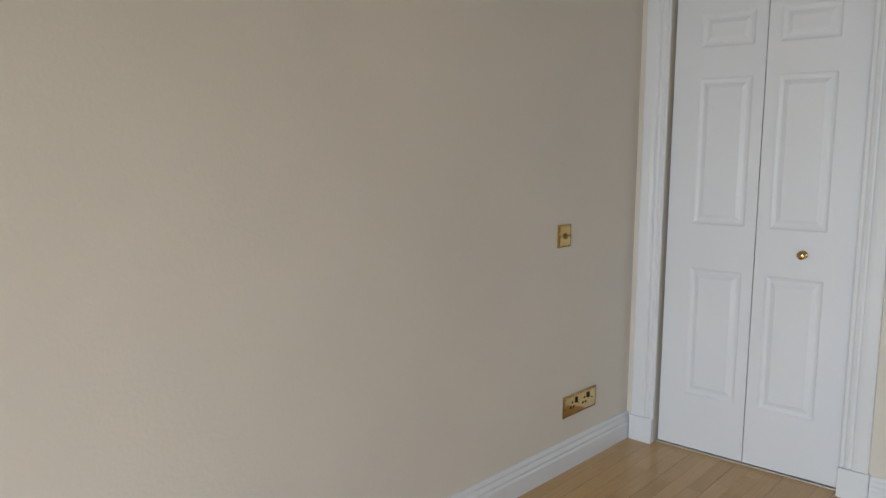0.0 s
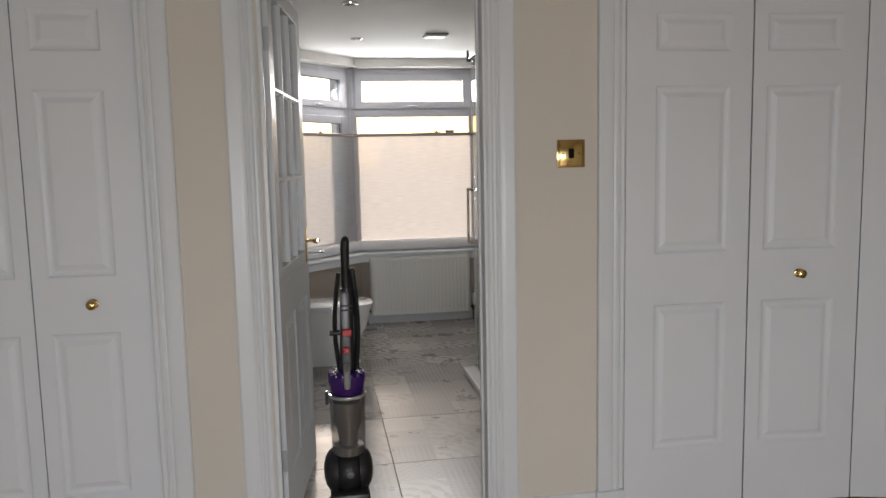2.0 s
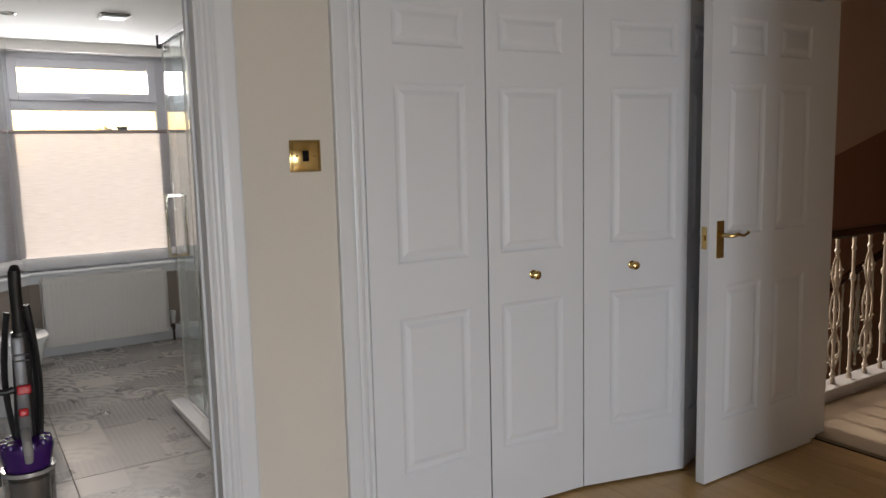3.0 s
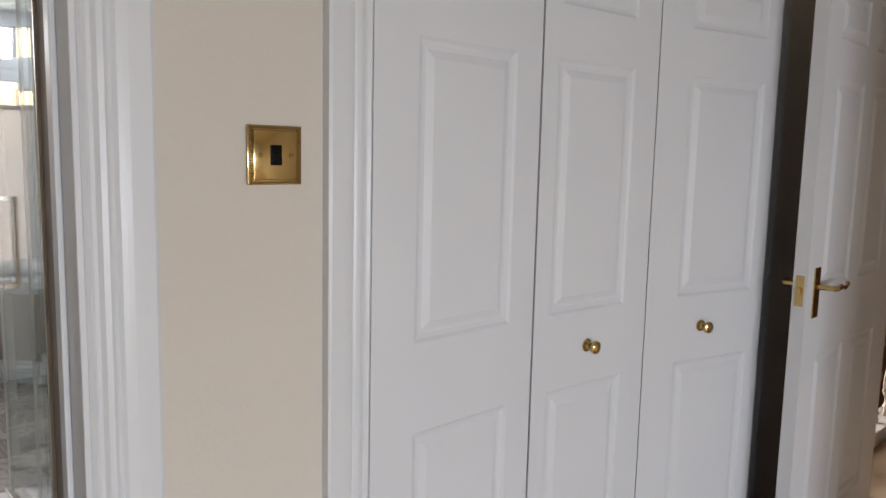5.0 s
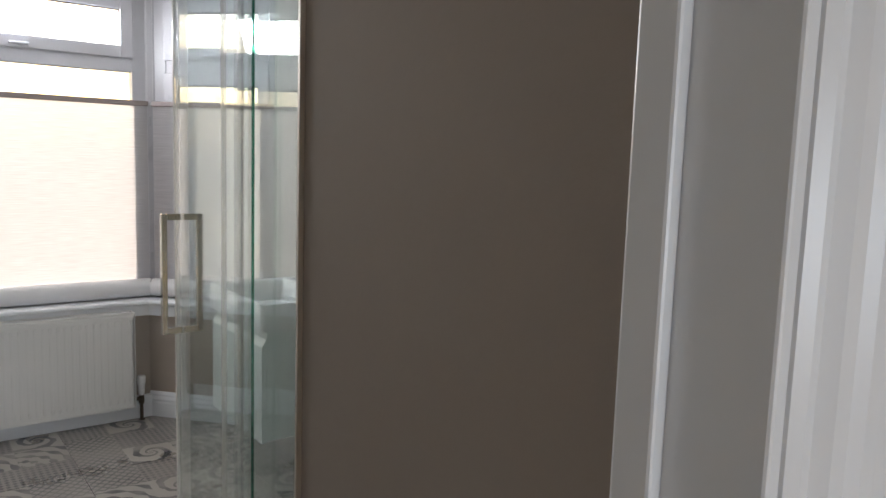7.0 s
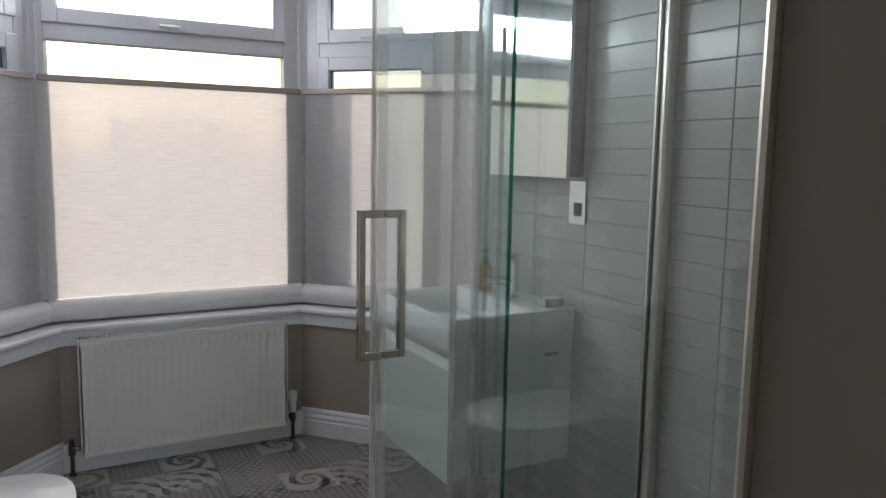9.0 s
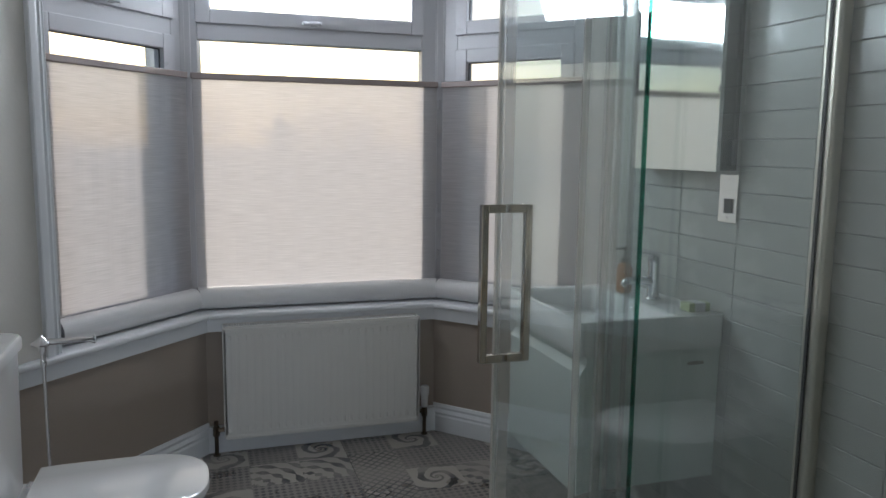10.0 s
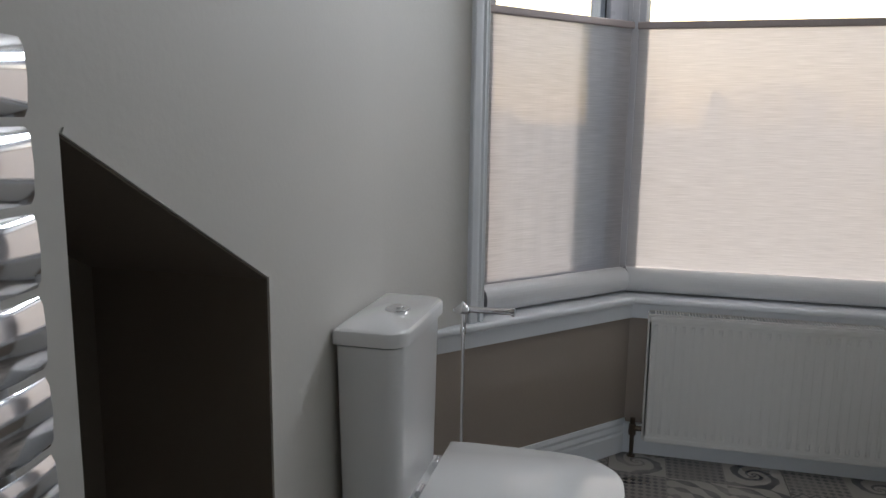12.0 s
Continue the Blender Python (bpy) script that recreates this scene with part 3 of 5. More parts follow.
# west wall with its sloped niche
N0, N1, NZ0, NZ1 = 4.549, 5.031, 1.238, 0.977
wall("wall_bath_west", (0, 2.971), (0, 5.99), 0.12, 0, CH, "wall_white", holes=((N0 - 2.971, N1 - 2.971, 0, NZ0),), label="pale painted bathroom wall with a sloped niche")
bm = bmesh.new()
tri = [(N0 + 0.0, NZ0), (N1, NZ0), (N1, NZ1)]
va = [bm.verts.new((0.0, y, z)) for y, z in tri]
vb = [bm.verts.new((-0.12, y, z)) for y, z in tri]
bm.faces.new(va)
bm.faces.new(vb)
bm.faces.new((va[0], va[2], vb[2], vb[0]))
tagged(part("wall_bath_west_slope", bm, "wall_white"), "pale painted wall above the niche slope", "wall", kind="structure")
tagged(part("niche_back", B(-0.40, -0.365, N0 - 0.04, N1 + 0.04, 0, 1.4), "niche_taupe"), "dark taupe back of the niche", "wall", kind="structure")
tagged(part("niche_side", B(-0.40, -0.0012, N1 - 0.002, N1 + 0.04, 0, NZ1 + 0.01), "niche_taupe"), "dark taupe side of the niche", "wall", kind="structure")
tagged(part("niche_side", B(-0.40, -0.0012, N0 - 0.04, N0 + 0.002, 0, NZ0 - 0.005), "niche_taupe"), "dark taupe side of the niche", "wall", kind="structure")
bm = bmesh.new()
for x0, x1, lift in ((-0.40, -0.0012, 0.0),):
    q = [(N0 - 0.02, NZ0 + 0.0106), (N1 + 0.02, NZ1 - 0.0106)]
    vs = [bm.verts.new((x, y, z + dz)) for x in (x0, x1) for (y, z) in q for dz in (-0.004, 0.04)]
    for f in ((0, 1, 3, 2), (4, 6, 7, 5), (0, 4, 5, 1), (2, 3, 7, 6), (0, 2, 6, 4), (1, 5, 7, 3)):
        bm.faces.new([vs[i] for i in f])
tagged(part("niche_soffit", bm, "niche_taupe"), "dark taupe sloping soffit of the niche", "wall", kind="structure")
# thin bead round the niche
bm = bmesh.new()
sl = math.atan2(NZ1 - NZ0, N1 - N0)
Ls = math.hypot(N1 - N0, NZ1 - NZ0)
box(bm, 0.0, 0.0025, 0.002, Ls + 0.004, 0.0, 0.008, M=Matrix.Translation((0, N0, NZ0)) @ Matrix.Rotation(sl, 4, "X"))
box(bm, 0.0, 0.003, N1, N1 + 0.010, 0, NZ1 + 0.004, bevel=0.001)
tagged(part("niche_trim", bm, "wall_white"), "painted bead round the niche opening", "trim", kind="structure")

for nm, (p, q, ta, tb) in SEG.items():
    L = run(p, q)[1]
    hole = {"left": (0.255, L), "centre": (0, L), "right": (0, 0.685)}[nm]
    wall("wall_bay_low_" + nm, p, q, 0.22, 0, 0.585, "wall_taupe", label="taupe painted wall under the bay window")
    wall("wall_bay_high_" + nm, p, q, 0.22, 0.585, CH, "wall_white", holes=((*hole, 0.585, 2.17),), label="white painted bay wall round the window")
bz = []
for k in range(17):
    t = k / 16
    bz.append(((1 - t) ** 2 * -0.0006 + 2 * t * (1 - t) * 0.0 + t * t * 0.1235, (1 - t) ** 2 * 5.62 + 2 * t * (1 - t) * 5.99 + t * t * 6.127))
bm = bmesh.new()
for z0_, z1_ in ((0.616, CH - 0.001),):
    ra = [bm.verts.new((x, y, z0_)) for x, y in bz + [(-0.02, 6.14), (-0.02, 5.62)]]
    rb = [bm.verts.new((x, y, z1_)) for x, y in bz + [(-0.02, 6.14), (-0.02, 5.62)]]
    for i in range(len(ra)):
        j = (i + 1) % len(ra)
        bm.faces.new((ra[i], ra[j], rb[j], rb[i]))
    bm.faces.new(ra)
    bm.faces.new(rb)
tagged(part("wall_bay_curve", bm, "wall_white", smooth=True), "smoothly curved plaster corner beside the window", "wall", kind="structure")
wall("wall_bath_east", A3, A4, 0.12, 0, CH, "grout", label="bathroom wall faced with grey brick-shaped tiles")
wall("wall_shower_end", (2.20, 3.73), (1.18, 3.73), 0.12, 0, CH, "wall_tile", label="tiled end wall of the shower")
wall("wall_stub", (1.08, 3.73), (1.08, 2.985), 0.10, 0, CH, "wall_taupe", label="taupe painted wall beside the bathroom door")
tagged(part("wall_bath_behind_door", B(0.8905, 1.18, 2.9705, 2.984, 0, CH), "wall_taupe"), "taupe painted wall beside the door", "wall", kind="structure")
bm = bmesh.new()
extrude_profile(bm, [(0, 0), (-0.008, 0), (-0.008, 0.006), (-0.004, 0.012), (0.004, 0.014), (0.016, 0.014), (0.016, 0.0)], CH, Matrix(((0, 1, 0, 1.080), (0, 0, 1, 3.7305), (1, 0, 0, 0), (0, 0, 0, 1))))
tagged(part("tile_trim", bm, "silver_trim"), "brushed silver tile edge trim", "trim", kind="structure")
bm = bmesh.new()
pts = [(-0.12, 2.9), (2.33, 2.9), (2.33, 6.25), (1.78, 6.95), (0.52, 6.95), (-0.12, 6.2)]
lo = [bm.verts.new((x, y, CH)) for x, y in pts]
hi = [bm.verts.new((x, y, CH + 0.1)) for x, y in pts]
bm.faces.new(lo)
bm.faces.new(hi)
for i in range(6):
    j = (i + 1) % 6
    bm.faces.new((lo[i], lo[j], hi[j], hi[i]))
tagged(part("ceiling_bath", bm, "ceiling_white"), "white painted bathroom ceiling", "ceiling", kind="structure")
tagged(part("floor_bath", B(-0.45, 2.3, 2.972, 6.95, -0.10, -0.006), "floor_grout"), "patterned patchwork tile floor", "floor", kind="structure")
FLOOR_BATH = bpy.data.objects["floor_bath"]

skirting("baseboard_bay", A0, A1, h=0.13, b=T)
skirting("baseboard_bay", A2, A3, h=0.13, a=T)
skirting("baseboard_bath_west", (0, 5.06), (0, 5.99), h=0.13)
M, L = run(A1, A2)
bm = B(0.0, L, -0.030, 0.0, 0, 0.115, bevel=0.002, M=M)
tagged(part("baseboard_radiator", bm, "gloss_white"), "plain white board under the radiator", "skirting board", kind="structure")


def mitred(bm, L, n0, n1, z0, z1, ta, tb, M, bevel=0.0):
    vs = [bm.verts.new((x, n, z)) for n in (n0, n1) for x in (-n * ta, L + n * tb) for z in (z0, z1)]
    fs = [bm.faces.new([vs[i] for i in f]) for f in ((0, 1, 3, 2), (4, 6, 7, 5), (0, 4, 5, 1), (2, 3, 7, 6), (0, 2, 6, 4), (1, 5, 7, 3))]
    if bevel:
        es = [e for e in bm.edges if e.verts[0] in vs and e.verts[1] in vs and abs(e.verts[0].co.y - n0) < 1e-6 and abs(e.verts[1].co.y - n0) < 1e-6 and abs(e.verts[0].co.z - e.verts[1].co.z) < 1e-6]
        r = bmesh.ops.bevel(bm, geom=es, offset=bevel, segments=4, affect="EDGES", profile=0.5)
        vs = list({v for f in r["faces"] for v in f.verts} | {v for v in vs if v.is_valid})
    bmesh.ops.transform(bm, matrix=M, verts=vs)


for nm, (p, q, ta, tb) in SEG.items():
    M, L = run(p, q)
    bm = bmesh.new()
    mitred(bm, L, -0.035, 0.115, 0.590, 0.615, ta, tb, M, bevel=0.010)
    tagged(part("window_sill_" + nm, bm, "gloss_white"), "white gloss window sill", "window sill", kind="structure")
    bm = bmesh.new()
    mitred(bm, L, -0.018, -0.0005, 0.535, 0.590, ta, tb, M)
    tagged(part("sill_apron_" + nm, bm, "gloss_white"), "white gloss apron under the sill", "trim", kind="structure")
    # window
    s0 = {"left": 0.255, "centre": -0.118 * T, "right": -0.118 * T}[nm]
    s1 = {"left": L + 0.118 * T, "centre": L + 0.118 * T, "right": 0.685}[nm]
    win = thing("window_" + nm, "white plastic window with a top light and clear glass", "window", kind="structure")

    def bar(name, a, b, n0, n1, z0, z1, bev=0.004, mat="upvc_backlit", par=None, label=""):
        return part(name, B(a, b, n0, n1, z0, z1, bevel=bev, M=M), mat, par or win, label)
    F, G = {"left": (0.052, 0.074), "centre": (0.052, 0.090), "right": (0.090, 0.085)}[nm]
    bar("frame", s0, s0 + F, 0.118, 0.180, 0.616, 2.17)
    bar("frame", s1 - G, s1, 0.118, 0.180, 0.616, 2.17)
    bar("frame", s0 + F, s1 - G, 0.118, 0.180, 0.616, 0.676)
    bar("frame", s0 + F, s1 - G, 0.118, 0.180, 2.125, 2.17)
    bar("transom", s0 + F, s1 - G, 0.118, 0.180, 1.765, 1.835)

    def sash(z0, z1, k):
        a, b = s0 + F - 0.006, s1 - G + 0.006
        sh = bar("sash", a, a + k, 0.104, 0.160, z0, z1)
        bar("sash_rail", b - k, b, 0.104, 0.160, z0, z1, par=sh)
        bar("sash_rail", a + k, b - k, 0.104, 0.160, z0, z0 + k, par=sh)
        bar("sash_rail", a + k, b - k, 0.104, 0.160, z1 - k, z1, par=sh)
        hx = (a + b) / 2
        hb = bmesh.new()
        box(hb, hx - 0.016, hx + 0.016, 0.090, 0.104, z0 + 0.008, z0 + 0.030, bevel=0.004, M=M)
        box(hb, hx - 0.055, hx + 0.030, 0.078, 0.092, z0 + 0.012, z0 + 0.026, bevel=0.005, M=M)
        part("window_handle", hb, "upvc_backlit", sh, "white lever handle")
        gl = part("pane", B(a + k - 0.004, b - k + 0.004, 0.130, 0.134, z0 + k - 0.004, z1 - k + 0.004, M=M), "window_glass", win)
        gl.visible_shadow = False
        rb = bmesh.new()
        for x0, x1, zz0, zz1 in ((a + k, a + k + 0.004, z0 + k, z1 - k), (b - k - 0.004, b - k, z0 + k, z1 - k), (a + k + 0.004, b - k - 0.004, z0 + k, z0 + k + 0.004), (a + k + 0.004, b - k - 0.004, z1 - k - 0.004, z1 - k)):
            box(rb, x0, x1, 0.126, 0.1295, zz0, zz1, M=M)
        part("gasket", rb, "rubber", sh)
    sash(1.832, 2.128, 0.060)
    if nm == "centre":
        gl = part("pane", B(s0 + F - 0.004, s1 - G + 0.004, 0.146, 0.150, 0.672, 1.769, M=M), "window_glass", win)
        gl.visible_shadow = False
    else:
        sash(0.674, 1.768, 0.060)
    if nm == "left":
        bm = bmesh.new()
        mm = M @ Matrix(((0, 1, 0, 0.252), (0, 0, 1, 0), (1, 0, 0, 0.616), (0, 0, 0, 1)))
        extrude_profile(bm, [(-u * 0.6, v * 0.9) for u, v in ARCH], 1.57, mm)
        tagged(part("architrave", bm, "gloss_white"), "white gloss moulding beside the window", "architrave", kind="structure")
    # roller blind that pulls up from the sill
    b0 = {"left": L - 0.665, "centre": -0.030, "right": -0.020}[nm]
    b1 = {"left": L + 0.020, "centre": L + 0.030, "right": 0.665}[nm]
    bl = thing("roller_blind", "pale woven blind pulled up from a white cassette on the sill", "blind", "bay window blinds")
    cp = [(0.066, 0.6215)] + [(0.066 - 0.040 * math.cos(t) * 0.95, 0.665 + 0.046 * math.sin(t)) for t in [-1.2 + k * 2.7 / 12 for k in range(13)]] + [(0.100, 0.713), (0.100, 0.6215)]
    bm = bmesh.new()
    extrude_profile(bm, cp, b1 - b0 - 0.008, M @ Matrix.Translation((b0 + 0.004, 0, 0)))
    cas = part("cassette", bm, "cassette", bl, "white rounded aluminium cassette")
    for e0, thick in ((b0 - 0.016 if nm == "left" else b0, 0.020 if nm == "left" else 0.004), (b1 - 0.004, 0.004)):
        bm = bmesh.new()
        extrude_profile(bm, cp, thick, M @ Matrix.Translation((e0, 0, 0)))
        part("end_cap", bm, "cassette_end", cas)
    bm = bmesh.new()
    NXX = 40
    row = [[bm.verts.new((b0 + 0.006 + (b1 - b0 - 0.012) * i / NXX, 0.080 + 0.0008 * math.sin(i * 1.3) * math.sin(j * 0.7), 0.706 + (1.600 - 0.706) * j / 12)) for i in range(NXX + 1)] for j in range(13)]
    for j in range(12):
        for i in range(NXX):
            bm.faces.new((row[j][i], row[j][i + 1], row[j + 1][i + 1], row[j + 1][i]))
    bmesh.ops.transform(bm, matrix=M, verts=bm.verts)
    part("fabric", bm, "blind_fabric", bl, "translucent cream slubbed fabric")
    part("top_bar", B(b0, b1, 0.070, 0.090, 1.598, 1.624, bevel=0.004, M=M), "blind_bar", bl, "brown-grey metal top bar")
    for e in (b0 + 0.003, b1 - 0.003):
        bm = bmesh.new()
        tube(bm, [(e, 0.082, 0.71), (e, 0.084, 2.165)], 0.0011, 6)
        bmesh.ops.transform(bm, matrix=M, verts=bm.verts)
        part("tension_cord", bm, "cassette", bl)
    for e in {"left": (b1 + 0.014,), "centre": (b1 + 0.014,), "right": (0.685,)}[nm]:
        for zz in (0.80, 1.02, 1.50):
            part("cord_clip", B(e - 0.006, e + 0.006, 0.100, 0.112, zz, zz + 0.045, bevel=0.003, M=M), "upvc_backlit", bl)
    # curtain track under the ceiling
    if nm != "right":
        bm = bmesh.new()
        mitred(bm, L, 0.030, 0.042, 2.188, 2.200, ta, tb, M)
        tr = tagged(part("curtain_track", bm, "gloss_white"), "slim white curtain track above the window", "curtain track")
        part("track_bracket", B(L - 0.03, L - 0.01, 0.020, 0.050, 2.186, CH, bevel=0.002, M=M), "vent_grey", tr)

# corner posts and blank ends of the bay
for (cx, cy), ang in ((A1, 24), (A2, -24)):
    R = Matrix.Translation((cx, cy, 0)) @ pose(0, 0, 0, 0, 0, ang)
    bm = bmesh.new()
    box(bm, -0.028, 0.028, 0.118, 0.26, 0.616, 2.17, bevel=0.008, M=R)
    tagged(part("bay_post", bm, "upvc_backlit"), "white bay corner post", "window post", kind="structure")
    bm = bmesh.new()
    box(bm, -0.10, 0.10, 0.19, 0.30, 0, CH, M=R)
    tagged(part("bay_pier", bm, "wall_white"), "outer pier of the bay", "wall", kind="structure")

# ---- doors of the closets ----
PZ = ((0.257, 0.821), (1.012, 1.625), (1.748, 1.885))


def knob(parent, M):
    bm = bmesh.new()
    lathe(bm, [(0.0001, 0), (0.016, 0), (0.0165, 0.003), (0.009, 0.006), (0.0065, 0.012), (0.008, 0.018), (0.015, 0.023), (0.0175, 0.029), (0.016, 0.034), (0.009, 0.038), (0.0001, 0.039)], 24, M @ Matrix.Rotation(math.pi / 2, 4, "X"))
    return part("knob", bm, "brass", parent, "polished brass knob", smooth=True)


def bifold(p0, p1, panel, label, knob_at=None, group="closet doors"):
    """A hinged closet leaf whose face runs p0-p1."""
    M, L = run(p0, p1, 0.012)
    ob = part("closet_door", leaf_mesh(L, 1.968, 0.034, [(panel[0], panel[1], a - 0.012, b - 0.012) for a, b in PZ]), "door_white", matrix=M @ Matrix.Translation((0, 0.017, 0)))
    tagged(ob, label, "door", group)
    if knob_at is not None:
        k = knob(None, Matrix.Translation((knob_at, -0.017, 0.908)))
        k.parent = ob
    return ob


LB = "white moulded bifold closet door leaf with three raised panels, shut"
bifold((-1.026, 2.930), (-0.648, 2.930), (0.110, 0.332), LB)
bifold((-0.644, 2.930), (-0.272, 2.930), (0.046, 0.265), LB + ", with a brass knob", 0.186)
bifold((1.404, 2.890), (1.893, 2.890), (0.113, 0.406), "wide white moulded closet door leaf with three raised panels, shut")
bifold((1.898, 2.888), (2.331, 2.849), (0.052, 0.338), "white moulded closet door leaf with a brass knob, almost shut", 0.195)
bifold((2.336, 2.849), (2.801, 2.728), (0.118, 0.425), "white moulded closet door leaf folded slightly outward, with a brass knob", 0.218)
bifold((2.806, 2.732), (3.25, 2.885), (0.05, 0.33), "white moulded closet door leaf folded back in shade")


def lever(bm, o, dx, dy, side):
    """A rose plate's scroll lever: o is its spindle end on the face, dx along the leaf, dy outwards."""
    o, dx, dy = Vector(o), Vector(dx), Vector(dy)
    up = Vector((0, 0, 1))
    tube(bm, [o, o + dy * 0.045, o + dy * 0.052 + dx * 0.010, o + dy * 0.052 + dx * 0.04 + up * 0.004, o + dy * 0.052 + dx * 0.07 - up * 0.004, o + dy * 0.050 + dx * 0.10 + up * 0.002, o + dy * 0.046 + dx * 0.112 + up * 0.006],
         [0.009, 0.008, 0.008, 0.0075, 0.006, 0.0055, 0.007], 10)


# hall door, standing open in front of the closet
M = Matrix.Translation((3.520, 2.605, 0.008)) @ pose(0, 0, 0, 0, 0, 180.5)
hd = part("hall_door", leaf_mesh(0.775, 1.985, 0.040, [(a, b, c, d) for a, b in ((0.105, 0.335), (0.425, 0.665)) for c, d in ((0.25, 0.82), (1.02, 1.63), (1.74, 1.88))]), "door_white", matrix=M)
tagged(hd, "white moulded six-panel door standing open, brass lever handle", "door")
pl = part("handle_plate", B(0.682, 0.727, 0.020, 0.024, 0.935, 1.085, bevel=0.0015), "brass", hd, "rectangular brass back plate")
bm = bmesh.new()
lever(bm, (0.704, 0.024, 1.028), (-1, 0, 0), (0, 1, 0), 1)
part("lever", bm, "brass", pl, "brass scroll lever", smooth=True)
pl = part("handle_plate", B(0.682, 0.727, -0.024, -0.020, 0.935, 1.085, bevel=0.0015), "brass", hd, "rectangular brass back plate")
bm = bmesh.new()
lever(bm, (0.704, -0.024, 1.028), (-1, 0, 0), (0, -1, 0), 1)
part("lever", bm, "brass", pl, "brass scroll lever", smooth=True)
lp = part("latch_plate", B(0.775, 0.777, -0.012, 0.012, 0.975, 1.065, bevel=0.0008), "brass", hd, "brass latch face plate")
part("latch_bolt", B(0.777, 0.786, -0.006, 0.006, 1.010, 1.030, bevel=0.002), "brass", lp)
tagged(part("hall_door_lining", B(3.545, 3.68, 2.615, 2.632, 0, 2.03, bevel=0.002), "gloss_white"), "white gloss door lining", "door frame", kind="structure")
tagged(part("hall_door_lining", B(3.545, 3.68, 1.838, 1.853, 0, 2.03, bevel=0.002), "gloss_white"), "white gloss door lining", "door frame", kind="structure")

# glazed bathroom door, open into the bathroom
M = Matrix.Translation((0.150, 2.982, 0.008)) @ pose(0, 0, 0, 0, 0, 83.0)
bd = part("bathroom_door", leaf_mesh(0.755, 0.93, 0.040, [(0.095, 0.335, 0.21, 0.79), (0.420, 0.660, 0.21, 0.79)]), "gloss_white", matrix=M @ Matrix.Translation((0, 0.020, 0)))
tagged(bd, "white wooden door with nine clear panes above two panels, open", "door")
z0, z1, zt = 0.93, 1.955, 2.02
part("stile", B(0, 0.09, -0.02, 0.02, z0, zt, bevel=0.002), "gloss_white", bd)
part("stile", B(0.665, 0.755, -0.02, 0.02, z0, zt, bevel=0.002), "gloss_white", bd)
part("top_rail", B(0.09, 0.665, -0.02, 0.02, z1, zt, bevel=0.002), "gloss_white", bd)
part("lock_rail", B(0.09, 0.665, -0.02, 0.02, z0, 0.985, bevel=0.002), "gloss_white", bd)
gx = [0.09 + 0.575 * k / 3 for k in range(4)]
gz = [0.985 + (z1 - 0.985) * k / 3 for k in range(4)]
for k in (1, 2):
    bm = bmesh.new()
    extrude_profile(bm, [(-0.011, -0.004), (-0.004, -0.017), (0.004, -0.017), (0.011, -0.004), (0.011, 0.004), (0.004, 0.017), (-0.004, 0.017), (-0.011, 0.004)], z1 - 0.985, Matrix(((0, 1, 0, gx[k]), (0, 0, 1, 0), (1, 0, 0, 0.985), (0, 0, 0, 1))))
    part("glazing_bar", bm, "gloss_white", bd)
    for j in range(3):
        a, b = gx[j] + (0.0115 if j else 0), gx[j + 1] - (0.0115 if j < 2 else 0)
        bm = bmesh.new()
        extrude_profile(bm, [(-0.004, -0.011), (-0.017, -0.004), (-0.017, 0.004), (-0.004, 0.011), (0.004, 0.011), (0.017, 0.004), (0.017, -0.004), (0.004, -0.011)], b - a, Matrix.Translation((a, 0, gz[k])))
        part("glazing_bar", bm, "gloss_white", bd)
for i in range(3):
    for j in range(3):
        g = part("pane", B(gx[i] + 0.006, gx[i + 1] - 0.006, -0.002, 0.002, gz[j] + 0.006, gz[j + 1] - 0.006), "door_glass", bd)
        g.visible_shadow = False
pl = part("handle_plate", B(0.685, 0.730, -0.024, -0.020, 0.93, 1.08, bevel=0.0015), "brass", bd, "rectangular brass back plate")
bm = bmesh.new()
lever(bm, (0.707, -0.024, 1.025), (-1, 0, 0), (0, -1, 0), 1)
part("lever", bm, "brass", pl, "brass scroll lever", smooth=True)
pl = part("handle_plate", B(0.685, 0.730, 0.020, 0.024, 0.93, 1.08, bevel=0.0015), "brass", bd, "rectangular brass back plate")
part("latch_plate", B(0.755, 0.757, -0.012, 0.012, 0.97, 1.06, bevel=0.0008), "brass", bd, "brass latch face plate")
for zz in (0.25, 1.75):
    part("hinge", B(-0.004, 0.0, -0.022, 0.010, zz, zz + 0.08, bevel=0.001), "hinge_steel", bd)

# ---- brass plates ----


def wall_plate(name, M, w, h, label, category, kind):
    """A Georgian plate with rope edges: x along the wall, y out of the room, z up; its centre is the origin."""
    t = thing(name, label, category, at=M)
    bm = bmesh.new()
    box(bm, -w / 2, w / 2, -0.004, 0, -h / 2, h / 2, bevel=0.0015)
    box(bm, -w / 2 + 0.010, w / 2 - 0.010, -0.0065, -0.0041, -h / 2 + 0.008, h / 2 - 0.008, bevel=0.002)
    pl = part("plate", bm, "brass", t, "polished brass plate", smooth=True)
    bm = bmesh.new()
    k = int(h / 0.0042)
    for sx in (-1, 1):
        for i in range(k):
            z = -h / 2 + (i + 0.5) * h / k
            box(bm, sx * (w / 2 - 0.006) - 0.0035, sx * (w / 2 - 0.006) + 0.0035, -0.0062, -0.0041, z - 0.0013, z + 0.0013, bevel=0.0008, seg=1)
    for sz in (-1, 1):
        box(bm, -w / 2 + 0.010, w / 2 - 0.010, -0.0055, -0.0041, sz * (h / 2 - 0.0035) - 0.0015, sz * (h / 2 - 0.0035) + 0.0015, bevel=0.0006, seg=1)
    part("rope_edge", bm, "brass_dark", pl)
